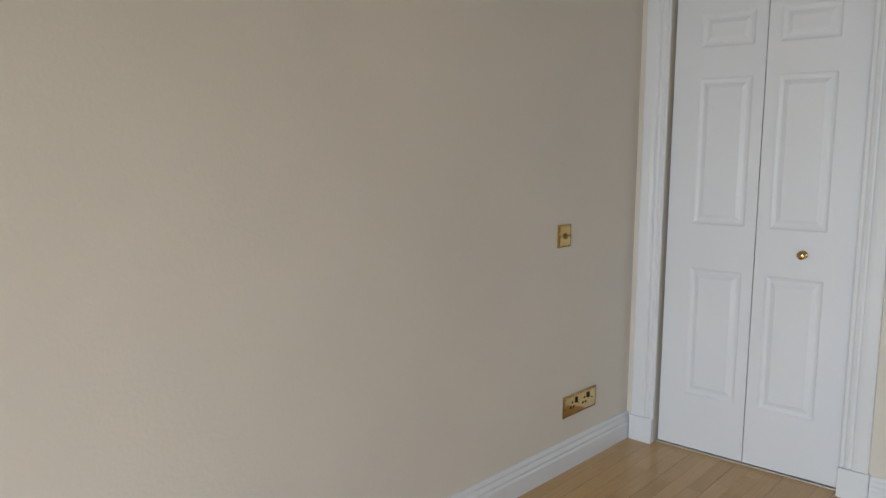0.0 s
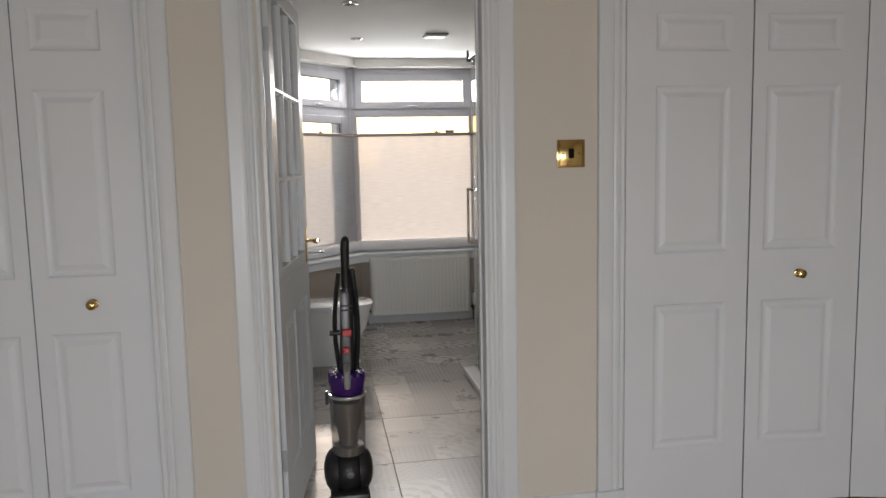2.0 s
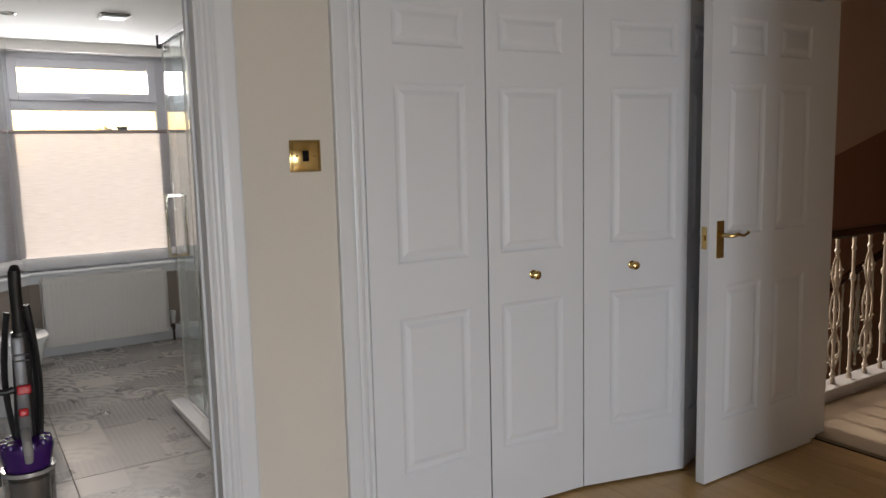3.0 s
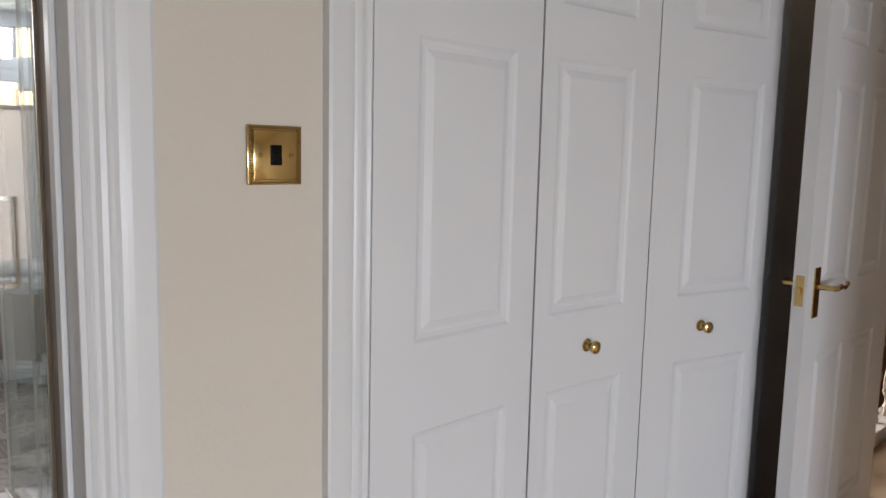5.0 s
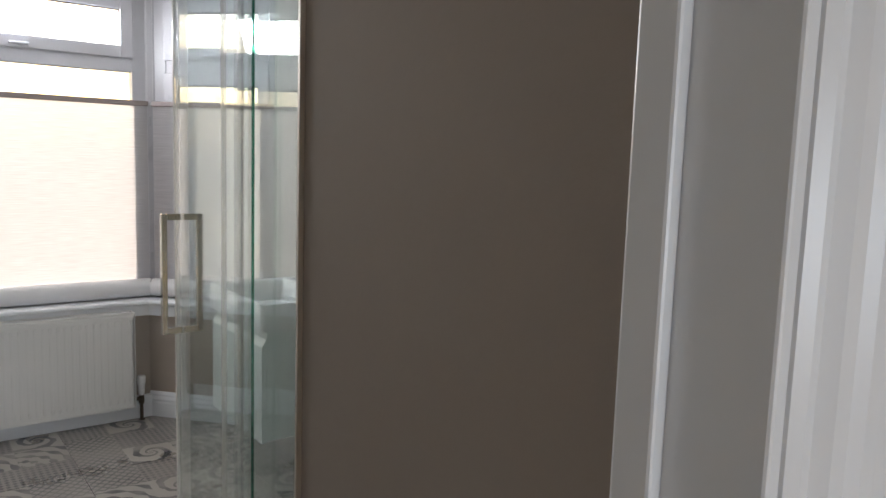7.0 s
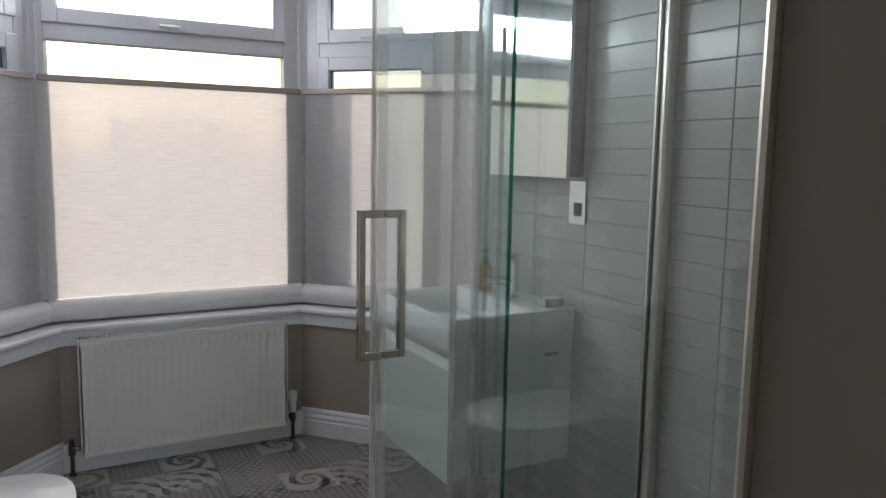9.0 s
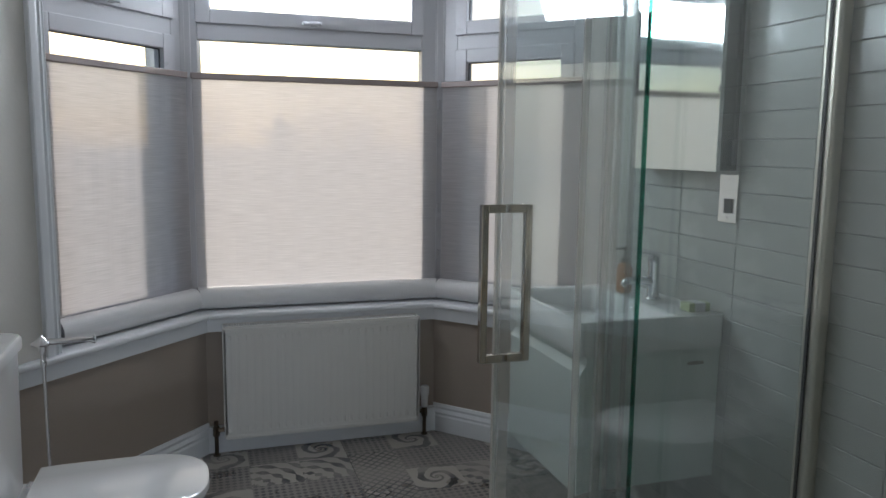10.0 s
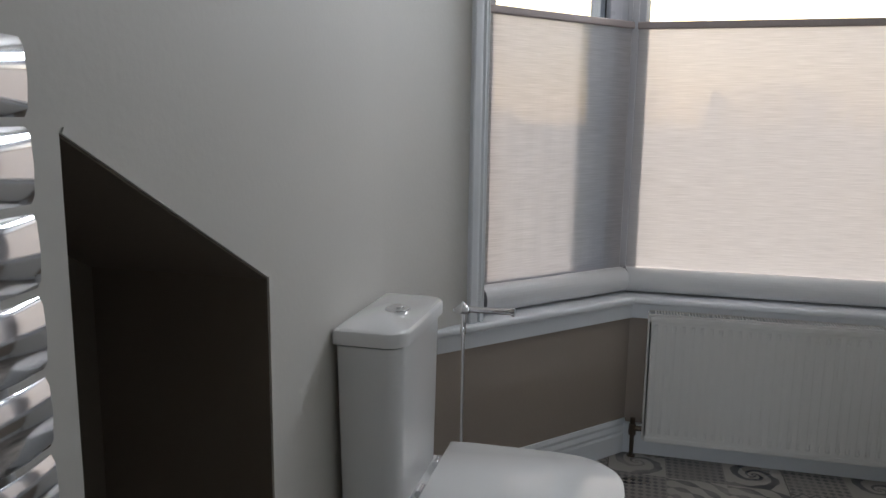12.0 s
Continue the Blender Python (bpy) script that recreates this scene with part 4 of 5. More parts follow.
    if kind == "switch":
        rk = part("rocker", B(-0.010, 0.010, -0.0095, -0.0066, -0.017, 0.017, bevel=0.001), "rocker_black", t, "black rocker")
        bm = bmesh.new()
        box(bm, -0.0085, 0.0085, -0.0125, -0.0098, -0.015, 0.001, bevel=0.001)
        part("rocker_lip", bm, "rocker_black", rk)
        scr = (-0.030, 0.030)
    elif kind == "aerial":
        bm = bmesh.new()
        lathe(bm, [(0.0001, 0), (0.013, 0), (0.013, 0.004), (0.006, 0.005), (0.005, 0.012), (0.0001, 0.012)], 18, Matrix.Translation((0, -0.0066, 0)) @ Matrix.Rotation(math.pi / 2, 4, "X"))
        part("socket_ring", bm, "brass_dark", t)
        scr = (-0.030, 0.030)
    else:
        for cx in (-0.062, 0.030):
            bm = bmesh.new()
            for dx, dz in ((0, 0.013), (-0.011, -0.008), (0.011, -0.008)):
                box(bm, cx + dx - 0.004, cx + dx + 0.004, -0.0078, -0.0066, dz - 0.0045, dz + 0.0045)
            part("socket_inset", bm, "rocker_black", t)
            part("switch_rocker", B(cx + 0.022, cx + 0.036, -0.0105, -0.0066, 0.006, 0.030, bevel=0.001), "rocker_black", t)
        scr = (-0.090, -0.015, 0.090)
    for sx in scr:
        bm = bmesh.new()
        lathe(bm, [(0.0001, 0), (0.004, 0), (0.0035, 0.0015), (0.0001, 0.002)], 12, Matrix.Translation((sx, -0.0066, 0)) @ Matrix.Rotation(math.pi / 2, 4, "X"))
        part("screw", bm, "brass_dark", t)
    return t


wall_plate("light_switch", Matrix.Translation((1.198, 2.8985, 1.388)), 0.104, 0.099, "polished brass light switch plate with rope edges and a black rocker", "light switch", "switch")
MW, LW = run((-1.34, -2.5), (NX, 2.90))
sW = lambda y: (y + 2.5) / 5.4 * LW
wall_plate("aerial_socket", MW @ Matrix.Translation((sW(2.335), -0.0015, 0.985)), 0.092, 0.092, "small brass wall plate with a round outlet", "wall socket", "aerial")
wall_plate("double_socket", MW @ Matrix.Translation((sW(2.485), -0.0015, 0.268)), 0.25, 0.092, "wide polished brass socket plate above the skirting", "wall socket", "socket")

# ---- radiator ----
rad = thing("radiator", "white flat-fronted panel radiator with a slotted top below the bay window", "radiator")
RX0, RX1, RY, RZ0, RZ1 = 0.712, 1.562, 6.615, 0.075, 0.562
bm = bmesh.new()
w, h = RX1 - RX0, RZ1 - RZ0
xs = sorted({0.0, w} | {round(0.022 + i * (w - 0.044) / 25 + d, 5) for i in range(26) for d in (-0.0075, -0.0045, 0.0045, 0.0075)})
zs = [0.020, 0.030, 0.036, 0.052, 0.058, h - 0.058, h - 0.052, h - 0.036, h - 0.030, h - 0.020]
depth = {0.036: 1, 0.052: 1, h - 0.052: 1, h - 0.036: 1}
inside = {round(0.022 + i * (w - 0.044) / 25 + d, 5) for i in range(26) for d in (-0.0045, 0.0045)}
grid = [[bm.verts.new((RX0 + x, RY + (0.0022 if x in inside and z in depth else 0.0009 if x in inside and 0.05 < z < h - 0.05 else 0.0), RZ0 + z)) for x in xs] for z in zs]
for a, b in zip(grid, grid[1:]):
    for i in range(len(xs) - 1):
        bm.faces.new((a[i], a[i + 1], b[i + 1], b[i]))
part("front_panel", bm, "radiator_white", rad, "flat front panel with stamped dimples")
bm = bmesh.new()
box(bm, RX0, RX1, RY - 0.001, RY + 0.010, RZ0, RZ0 + 0.022, bevel=0.004)
box(bm, RX0, RX1, RY - 0.001, RY + 0.010, RZ1 - 0.022, RZ1, bevel=0.004)
box(bm, RX0, RX0 + 0.006, RY, RY + 0.010, RZ0 + 0.02, RZ1 - 0.02)
box(bm, RX1 - 0.006, RX1, RY, RY + 0.010, RZ0 + 0.02, RZ1 - 0.02)
box(bm, RX0, RX1, RY + 0.014, RY + 0.060, RZ0 + 0.01, RZ1 - 0.06)
part("panel_edge", bm, "radiator_white", rad)
for x0, x1 in ((RX0 - 0.006, RX0), (RX1, RX1 + 0.006)):
    part("side_cover", B(x0, x1, RY - 0.001, RY + 0.072, RZ0 + 0.01, RZ1 + 0.004, bevel=0.002), "radiator_white", rad)
bm = bmesh.new()
box(bm, RX0, RX1, RY, RY + 0.006, RZ1 + 0.0005, RZ1 + 0.008, bevel=0.001)
box(bm, RX0, RX1, RY + 0.066, RY + 0.072, RZ1 + 0.0005, RZ1 + 0.008, bevel=0.001)
for i in range(76):
    x = RX0 + 0.02 + i * (w - 0.04) / 75
    box(bm, x - 0.0019, x + 0.0019, RY + 0.006, RY + 0.066, RZ1 + 0.002, RZ1 + 0.007)
part("top_grille", bm, "radiator_white", rad, "slotted top grille")
part("bracket", B(0.9, 0.93, RY + 0.060, 6.699, 0.10, 0.50, bevel=0.002), "radiator_white", rad)
part("bracket", B(1.35, 1.38, RY + 0.060, 6.699, 0.10, 0.50, bevel=0.002), "radiator_white", rad)
for side, x, top in ((-1, RX0 - 0.040, 0.150), (1, RX1 + 0.038, 0.155)):
    bm = bmesh.new()
    tube(bm, [(x, RY + 0.03, 0.0), (x, RY + 0.03, 0.10)], 0.0085, 10)
    tube(bm, [(x, RY + 0.03, 0.112), (x - side * 0.036, RY + 0.03, 0.112)], 0.010, 10)
    lathe(bm, [(0.0001, 0.085), (0.013, 0.085), (0.015, 0.095), (0.013, 0.128), (0.0001, 0.130)], 8, Matrix.Translation((x, RY + 0.03, 0)))
    lathe(bm, [(0.0001, 0.0), (0.016, 0.0), (0.016, 0.003), (0.0001, 0.004)], 14, Matrix.Translation((x, RY + 0.03, 0)))
    # added dark sheet below the grille: the shade seen between its slots
    part("convector_fins", B(RX0 + 0.008, RX1 - 0.008, RY + 0.012, RY + 0.064, RZ1 - 0.030, RZ1 - 0.022), "grey_plastic", rad) if side < 0 else None
    vlv = part("valve", bm, "valve_metal", rad, "tarnished dark metal valve and pipe", smooth=True)
    bm = bmesh.new()
    if side > 0:
        lathe(bm, [(0.0001, 0.131), (0.014, 0.131), (0.016, 0.160), (0.0165, 0.186), (0.020, 0.188), (0.021, 0.224), (0.017, 0.231), (0.0001, 0.232)], 20, Matrix.Translation((x, RY + 0.03, 0)))
        part("thermostatic_head", bm, "cassette", vlv, "white thermostatic head", smooth=True)
    else:
        lathe(bm, [(0.0001, 0.131), (0.009, 0.131), (0.010, 0.152), (0.0001, 0.154)], 12, Matrix.Translation((x, RY + 0.03, 0)))
        part("valve_cap", bm, "valve_metal", vlv, smooth=True)

# ---- toilet ----


def rounded(bm, outline, z0, z1, taper=1.0, c=(0, 0), edge=0.0):
    """A solid on a plan outline, scaled by taper at its foot, with an eased top edge."""
    def ring(k, z, ins=0.0):
        out = []
        for x, y in outline:
            dx, dy = x - c[0], y - c[1]
            r = math.hypot(dx, dy)
            f = k * (1 - ins / r)
            out.append(bm.verts.new((c[0] + dx * f, c[1] + dy * f, z)))
        return out
    rings = [ring(taper, z0)]
    if edge:
        rings += [ring(1, z1 - edge), ring(1, z1 - edge * 0.4, edge * 0.25), ring(1, z1, edge)]
    else:
        rings += [ring(1, z1)]
    for a, b in zip(rings, rings[1:]):
        for i in range(len(a)):
            j = (i + 1) % len(a)
            bm.faces.new((a[i], a[j], b[j], b[i]))
    bm.faces.new(list(reversed(rings[0])))
    bm.faces.new(rings[-1])


def rrect(x0, x1, y0, y1, rf, rb=0.006, k=6):
    """A rectangle whose two corners at x1 are rounded by rf and those at x0 by rb."""
    pts = []
    for cx, cy, r, a0 in ((x1 - rf, y1 - rf, rf, 0), (x0 + rb, y1 - rb, rb, 90), (x0 + rb, y0 + rb, rb, 180), (x1 - rf, y0 + rf, rf, 270)):
        for i in range(k + 1):
            a = radians(a0 + 90 * i / k)
            pts.append((cx + r * math.cos(a), cy + r * math.sin(a)))
    return pts


YC = 5.495
wc = thing("toilet", "white close-coupled toilet with its lid down", "toilet")
bm = bmesh.new()
rounded(bm, rrect(0.012, 0.160, YC - 0.178, YC + 0.178, 0.042), 0.385, 0.768, 0.93, (0.09, YC))
cis = part("cistern", bm, "ceramic", wc, "white ceramic cistern", smooth=True)
bm = bmesh.new()
rounded(bm, rrect(0.006, 0.171, YC - 0.188, YC + 0.188, 0.048), 0.774, 0.808, 1.0, (0.09, YC), edge=0.010)
lid = part("cistern_lid", bm, "ceramic", cis, smooth=True)
bm = bmesh.new()
lathe(bm, [(0.0001, 0), (0.030, 0), (0.029, 0.003), (0.018, 0.006), (0.016, 0.009), (0.0001, 0.012)], 28, Matrix.Translation((0.090, YC + 0.02, 0.808)))
part("flush_button", bm, "chrome", lid, "chrome flush button", smooth=True)


def dshape(x0, x1, hw, n=26, sq=2.6):
    xm = x0 + 0.25
    pts = [(x0, YC + hw * 0.93), (x0, YC - hw * 0.93)]
    pts.append((x0 + 0.05, YC - hw * 0.97))
    for i in range(n + 1):
        a = -math.pi / 2 + math.pi * i / n
        ca, sa = math.cos(a), math.sin(a)
        pts.append((xm + (x1 - xm) * abs(ca) ** (2 / sq), YC + hw * (1 if sa > 0 else -1) * abs(sa) ** (2 / sq)))
    pts.append((x0 + 0.05, YC + hw * 0.97))
    return pts


bm = bmesh.new()
sec = [(0.0, 0.30, 0.135, 0.46), (0.10, 0.30, 0.150, 0.50), (0.25, 0.20, 0.170, 0.60), (0.382, 0.19, 0.176, 0.628)]
rings = []
for z, x0, hw, x1 in sec:
    x0 = 0.195 if z > 0.05 else 0.20
    rings.append([bm.verts.new((x, y, z)) for x, y in dshape(x0, x1 if z else 0.55, hw)])
for a, b in zip(rings, rings[1:]):
    for i in range(len(a)):
        j = (i + 1) % len(a)
        bm.faces.new((a[i], a[j], b[j], b[i]))
bm.faces.new(list(reversed(rings[0])))
bm.faces.new(rings[-1])
box(bm, 0.008, 0.21, YC - 0.165, YC + 0.165, 0.0, 0.384, bevel=0.015)
part("pan", bm, "ceramic", wc, "white ceramic pan", smooth=True)
bm = bmesh.new()
rounded(bm, dshape(0.195, 0.636, 0.181), 0.3835, 0.3985, 1.0, (0.4, YC))
part("seat", bm, "ceramic", wc, "white seat", smooth=True)
bm = bmesh.new()
rounded(bm, dshape(0.190, 0.645, 0.186), 0.400, 0.420, 1.0, (0.4, YC), edge=0.008)
part("lid", bm, "ceramic", wc, "white lid, closed", smooth=True)
for dy in (-0.08, 0.08):
    bm = bmesh.new()
    tube(bm, [(0.180, YC + dy - 0.02, 0.401), (0.180, YC + dy + 0.02, 0.401)], 0.010, 12)
    part("hinge", bm, "chrome", wc, smooth=True)

# ---- toilet roll stand ----
rs = thing("toilet_roll_stand", "slim chrome toilet roll stand with an empty arm", "toilet roll holder")
RSX, RSY = 0.177, 5.86
bm = bmesh.new()
lathe(bm, [(0.0001, 0), (0.080, 0), (0.080, 0.006), (0.070, 0.010), (0.0001, 0.012)], 32, Matrix.Translation((RSX, RSY, 0)))
part("base", bm, "chrome", rs, smooth=True)
bm = bmesh.new()
lathe(bm, [(0.0001, 0.012), (0.005, 0.012), (0.005, 0.655), (0.009, 0.662), (0.009, 0.675), (0.007, 0.680), (0.010, 0.702), (0.013, 0.720), (0.0001, 0.722)], 16, Matrix.Translation((RSX, RSY, 0)))
part("pole", bm, "chrome", rs, smooth=True)
bm = bmesh.new()
lathe(bm, [(0.0001, 0.756), (0.006, 0.748), (0.022, 0.736), (0.026, 0.728), (0.022, 0.722), (0.0001, 0.720)], 20, Matrix.Translation((RSX - 0.002, RSY, 0)))
tube(bm, [(RSX - 0.03, RSY, 0.727), (RSX, RSY, 0.732), (RSX + 0.138, RSY, 0.733)], [0.006, 0.010, 0.008], 12)
lathe(bm, [(0.0001, 0), (0.013, 0), (0.013, 0.008), (0.0001, 0.008)], 16, Matrix.Translation((RSX + 0.138, RSY, 0.733)) @ Matrix.Rotation(math.pi / 2, 4, "Y"))
part("arm", bm, "chrome", rs, smooth=True)

# ---- towel radiator ----
tr = thing("towel_radiator", "chrome towel radiator of flat curved bars on the wall", "towel radiator")
for i in range(14):
    z1 = 1.327 - i * 0.0805
    bm = bmesh.new()
    yy = [3.86 + 0.56 * k / 14 for k in range(15)]
    pr = [(-0.004, 0.003), (0.004, 0.0), (0.0085, 0.008), (0.0105, 0.036), (0.0085, 0.064), (0.004, 0.072), (-0.004, 0.069)]
    rg = []
    for k, y in enumerate(yy):
        e = min(k, 14 - k)
        cur = 0.0 if e > 1 else (0.010 if e == 0 else 0.002)
        rg.append([bm.verts.new((0.082 - cur + dx, y, z1 - 0.072 + dz)) for dx, dz in pr])
    for a, b in zip(rg, rg[1:]):
        for m in range(len(pr)):
            q = (m + 1) % len(pr)
            bm.faces.new((a[m], a[q], b[q], b[m]))
    bm.faces.new(rg[0])
    bm.faces.new(list(reversed(rg[-1])))
    part("bar", bm, "chrome", tr, smooth=True)
for y in (3.95, 4.37):
    bm = bmesh.new()
    tube(bm, [(0.066, y, 0.20), (0.066, y, 1.315)], 0.011, 12)
    part("upright", bm, "cassette", tr, smooth=True)
    for z in (0.3, 1.25):
        bm = bmesh.new()
        tube(bm, [(0.0005, y, z), (0.058, y, z)], 0.009, 10)
        part("wall_bracket", bm, "chrome", tr, smooth=True)

# ---- vanity unit ----
va = thing("vanity_unit", "white wall-hung vanity unit with a door, below the basin", "vanity unit")
VX, V0, V1 = 1.722, 5.350, 5.880
part("body", B(VX, 2.192, V0, V1, 0.285, 0.716, bevel=0.002), "vanity_white", va, "white gloss cabinet body")
bm = bmesh.new()
extrude_profile(bm, [(0, 0.280), (-0.018, 0.280), (-0.018, 0.655), (-0.002, 0.682), (0, 0.682)], V1 - V0, Matrix(((0, 1, 0, VX - 0.001), (1, 0, 0, V0), (0, 0, 1, 0), (0, 0, 0, 1))))
dr = part("door", bm, "vanity_white", va, "white gloss front with a bevelled finger grip")
bm = bmesh.new()
box(bm, 2.075, 2.135, V0 - 0.002, V0 - 0.0003, 0.660, 0.672, bevel=0.0008)
part("maker_plate", bm, "vent_grey", va, "small grey badge")
bs = thing("basin", "white ceramic basin with a wide flat rim", "basin")
bm = bmesh.new()
o = [(1.694, 5.330), (2.191, 5.330), (2.191, 5.900), (1.694, 5.900)]
i1 = [(1.710, 5.346), (2.035, 5.346), (2.035, 5.884), (1.710, 5.884)]
i2 = [(1.718, 5.356), (2.025, 5.356), (2.025, 5.874), (1.718, 5.874)]
i3 = [(1.738, 5.378), (2.005, 5.378), (2.005, 5.852), (1.738, 5.852)]
rings = [[bm.verts.new((x, y, 0.7175)) for x, y in o], [bm.verts.new((x, y, 0.818)) for x, y in o], [bm.verts.new((x, y, 0.821)) for x, y in [(a + (0.003 if a < 2 else -0.003), b + (0.003 if b < 5.5 else -0.003)) for a, b in o]],
         [bm.verts.new((x, y, 0.821)) for x, y in i1], [bm.verts.new((x, y, 0.812)) for x, y in i2], [bm.verts.new((x, y, 0.732)) for x, y in i3]]
for a, b in zip(rings, rings[1:]):
    for k in range(4):
        j = (k + 1) % 4
        bm.faces.new((a[k], a[j], b[j], b[k]))
bm.faces.new(rings[0])
bm.faces.new(rings[-1])
ed = [e for e in bm.edges if abs(e.verts[0].co.z - e.verts[1].co.z) > 0.05]
bmesh.ops.bevel(bm, geom=ed, offset=0.018, segments=5, affect="EDGES", profile=0.5)
part("bowl", bm, "ceramic", bs, "white ceramic bowl", smooth=True)
bm = bmesh.new()
lathe(bm, [(0.0001, 0), (0.012, 0), (0.010, 0.002), (0.0001, 0.002)], 20, Matrix.Translation((2.022, 5.60, 0.785)) @ Matrix.Rotation(-math.pi / 2, 4, "Y"))
part("overflow_ring", bm, "chrome", bs)
fc = thing("basin_tap", "chrome lever mixer tap on the basin", "tap")
bm = bmesh.new()
lathe(bm, [(0.0001, 0), (0.026, 0), (0.024, 0.006), (0.020, 0.010), (0.019, 0.115), (0.021, 0.120), (0.021, 0.150), (0.0001, 0.152)], 24, Matrix.Translation((2.105, 5.600, 0.8215)))
part("tap_body", bm, "chrome", fc, smooth=True)
bm = bmesh.new()
tube(bm, [(2.095, 5.60, 0.880), (2.04, 5.60, 0.892), (1.995, 5.60, 0.885), (1.985, 5.60, 0.872)], [0.016, 0.014, 0.012, 0.011], 12)
part("spout", bm, "chrome", fc, smooth=True)
bm = bmesh.new()
box(bm, 2.030, 2.120, 5.589, 5.611, 0.975, 0.985, bevel=0.004)
part("lever", bm, "chrome", fc, smooth=True)
sb = thing("soap_bottle", "amber soap bottle with a dark pump", "soap bottle")
bm = bmesh.new()
lathe(bm, [(0.0001, 0), (0.026, 0), (0.028, 0.005), (0.028, 0.085), (0.022, 0.100), (0.012, 0.106), (0.0001, 0.106)], 20, Matrix.Translation((2.075, 5.740, 0.8215)))
bb = part("bottle", bm, "soap_amber", sb, smooth=True)
bm = bmesh.new()
lathe(bm, [(0.0001, 0.106), (0.013, 0.106), (0.013, 0.122), (0.004, 0.124), (0.004, 0.150), (0.011, 0.151), (0.011, 0.162), (0.0001, 0.163)], 16, Matrix.Translation((2.075, 5.740, 0.8215)))
tube(bm, [(2.075, 5.74, 0.978), (2.035, 5.74, 0.976)], 0.004, 8)
part("pump", bm, "black_plastic", bb, smooth=True)
so = thing("soap_box", "small pale green and cream soap packet", "soap")
part("packet", B(2.090, 2.168, 5.375, 5.425, 0.8215, 0.850, bevel=0.003), "soap_green", so)
part("wrapper_band", B(2.110, 2.150, 5.3745, 5.4255, 0.8218, 0.8506, bevel=0.002), "cassette", so)

mc = thing("mirror_cabinet", "wall mirror cabinet with a chrome-edged mirror front", "mirror cabinet")
part("cabinet_body", B(2.131, 2.192, 5.324, 5.784, 1.266, 1.93, bevel=0.002), "mirror_side", mc, "dark reflective cabinet side")
mf = part("mirror_front", B(2.115, 2.1295, 5.320, 5.788, 1.262, 1.934, bevel=0.0015), "mirror", mc, "mirror glass")
for zz in (1.50, 1.56):
    part("hinge", B(2.111, 2.1145, 5.321, 5.328, zz, zz + 0.018, bevel=0.001), "chrome", mf)
ss = thing("shaver_socket", "chrome shaver socket on the tiles", "shaver socket")
part("plate", B(2.184, 2.1915, 5.302, 5.388, 1.106, 1.254, bevel=0.002), "chrome", ss, "polished chrome plate")
si = part("outlet", B(2.1805, 2.1838, 5.320, 5.358, 1.135, 1.180, bevel=0.001), "grey_plastic", ss, "grey outlet")
for dy in (0.010, 0.026):
    for dz in (0.010, 0.030):
        part("pin_hole", B(2.1798, 2.1804, 5.320 + dy - 0.004, 5.320 + dy + 0.006, 1.135 + dz, 1.135 + dz + 0.007), "black_plastic", si)
for zz in (1.122, 1.240):
    bm = bmesh.new()
    lathe(bm, [(0.0001, 0), (0.004, 0), (0.003, 0.002), (0.0001, 0.002)], 12, Matrix.Translation((2.184, 5.345, zz)) @ Matrix.Rotation(-math.pi / 2, 4, "Y"))
    part("screw", bm, "satin_nickel", ss)

# ---- shower enclosure ----
sh = thing("shower_enclosure", "clear glass shower enclosure with a sliding door and chrome rails", "shower enclosure")
tray = tagged(part("shower_tray", B(1.185, 2.191, 3.732, 4.975, 0.0005, 0.045, bevel=0.008), "ceramic"), "low white shower tray", "shower tray")
GX = 1.262


def sash_glass(name, x0, x1, y0, y1, z0, z1, parent, label):
    g = part(name, B(x0, x1, y0, y1, z0, z1), "shower_glass", parent, label)
    g.visible_shadow = False
    return g


dg = sash_glass("sliding_door", GX, GX + 0.006, 4.372, 4.932, 0.075, 2.0, sh, "clear sliding glass door")
part("glass_edge", B(GX - 0.0002, GX + 0.0062, 4.3685, 4.3715, 0.075, 2.0), "shower_edge", dg, "green glass edge")
part("door_seal", B(GX - 0.002, GX + 0.008, 4.9325, 4.944, 0.06, 2.0, bevel=0.003), "door_seal", dg, "clear ribbed vertical seal")
part("seal_strip", B(GX - 0.004, GX + 0.010, 4.552, 4.5565, 0.075, 2.0, bevel=0.002), "shower_seal", dg, "clear vertical seal")
for yy in (4.505, 4.462, 4.418):
    part("seal_strip", B(GX + 0.012, GX + 0.020, yy, yy + 0.006, 0.075, 2.0, bevel=0.002), "shower_strip", dg)
fg = sash_glass("fixed_panel", GX + 0.030, GX + 0.036, 3.745, 4.520, 0.05, 2.0, sh, "clear fixed glass panel")
part("panel_seal", B(GX + 0.026, GX + 0.040, 4.5205, 4.5265, 0.05, 2.0, bevel=0.002), "shower_seal", fg)
rg = sash_glass("return_panel", GX + 0.045, 2.165, 4.952, 4.958, 0.05, 2.0, sh, "clear return glass panel")
part("wall_profile", B(2.152, 2.1915, 4.926, 4.978, 0.045, 2.03, bevel=0.008), "profile_metal", sh, "satin aluminium wall profile")
part("profile_gasket", B(2.147, 2.1515, 4.949, 4.959, 0.046, 2.03), "rubber", sh)
part("wall_profile", B(GX - 0.004, GX + 0.042, 3.7225, 3.744, 0.045, 2.03, bevel=0.004), "silver_trim", sh, "satin aluminium wall profile")
hr = part("header_rail", B(GX - 0.014, GX + 0.046, 3.7225, 4.975, 2.002, 2.050, bevel=0.004), "chrome", sh, "chrome header rail")
part("header_rail", B(GX + 0.047, 2.1915, 4.942, 4.970, 2.002, 2.035, bevel=0.004), "chrome", sh)
part("corner_cap", B(GX - 0.020, GX + 0.048, 4.976, 4.990, 1.985, 2.055, bevel=0.005), "cassette_end", sh)
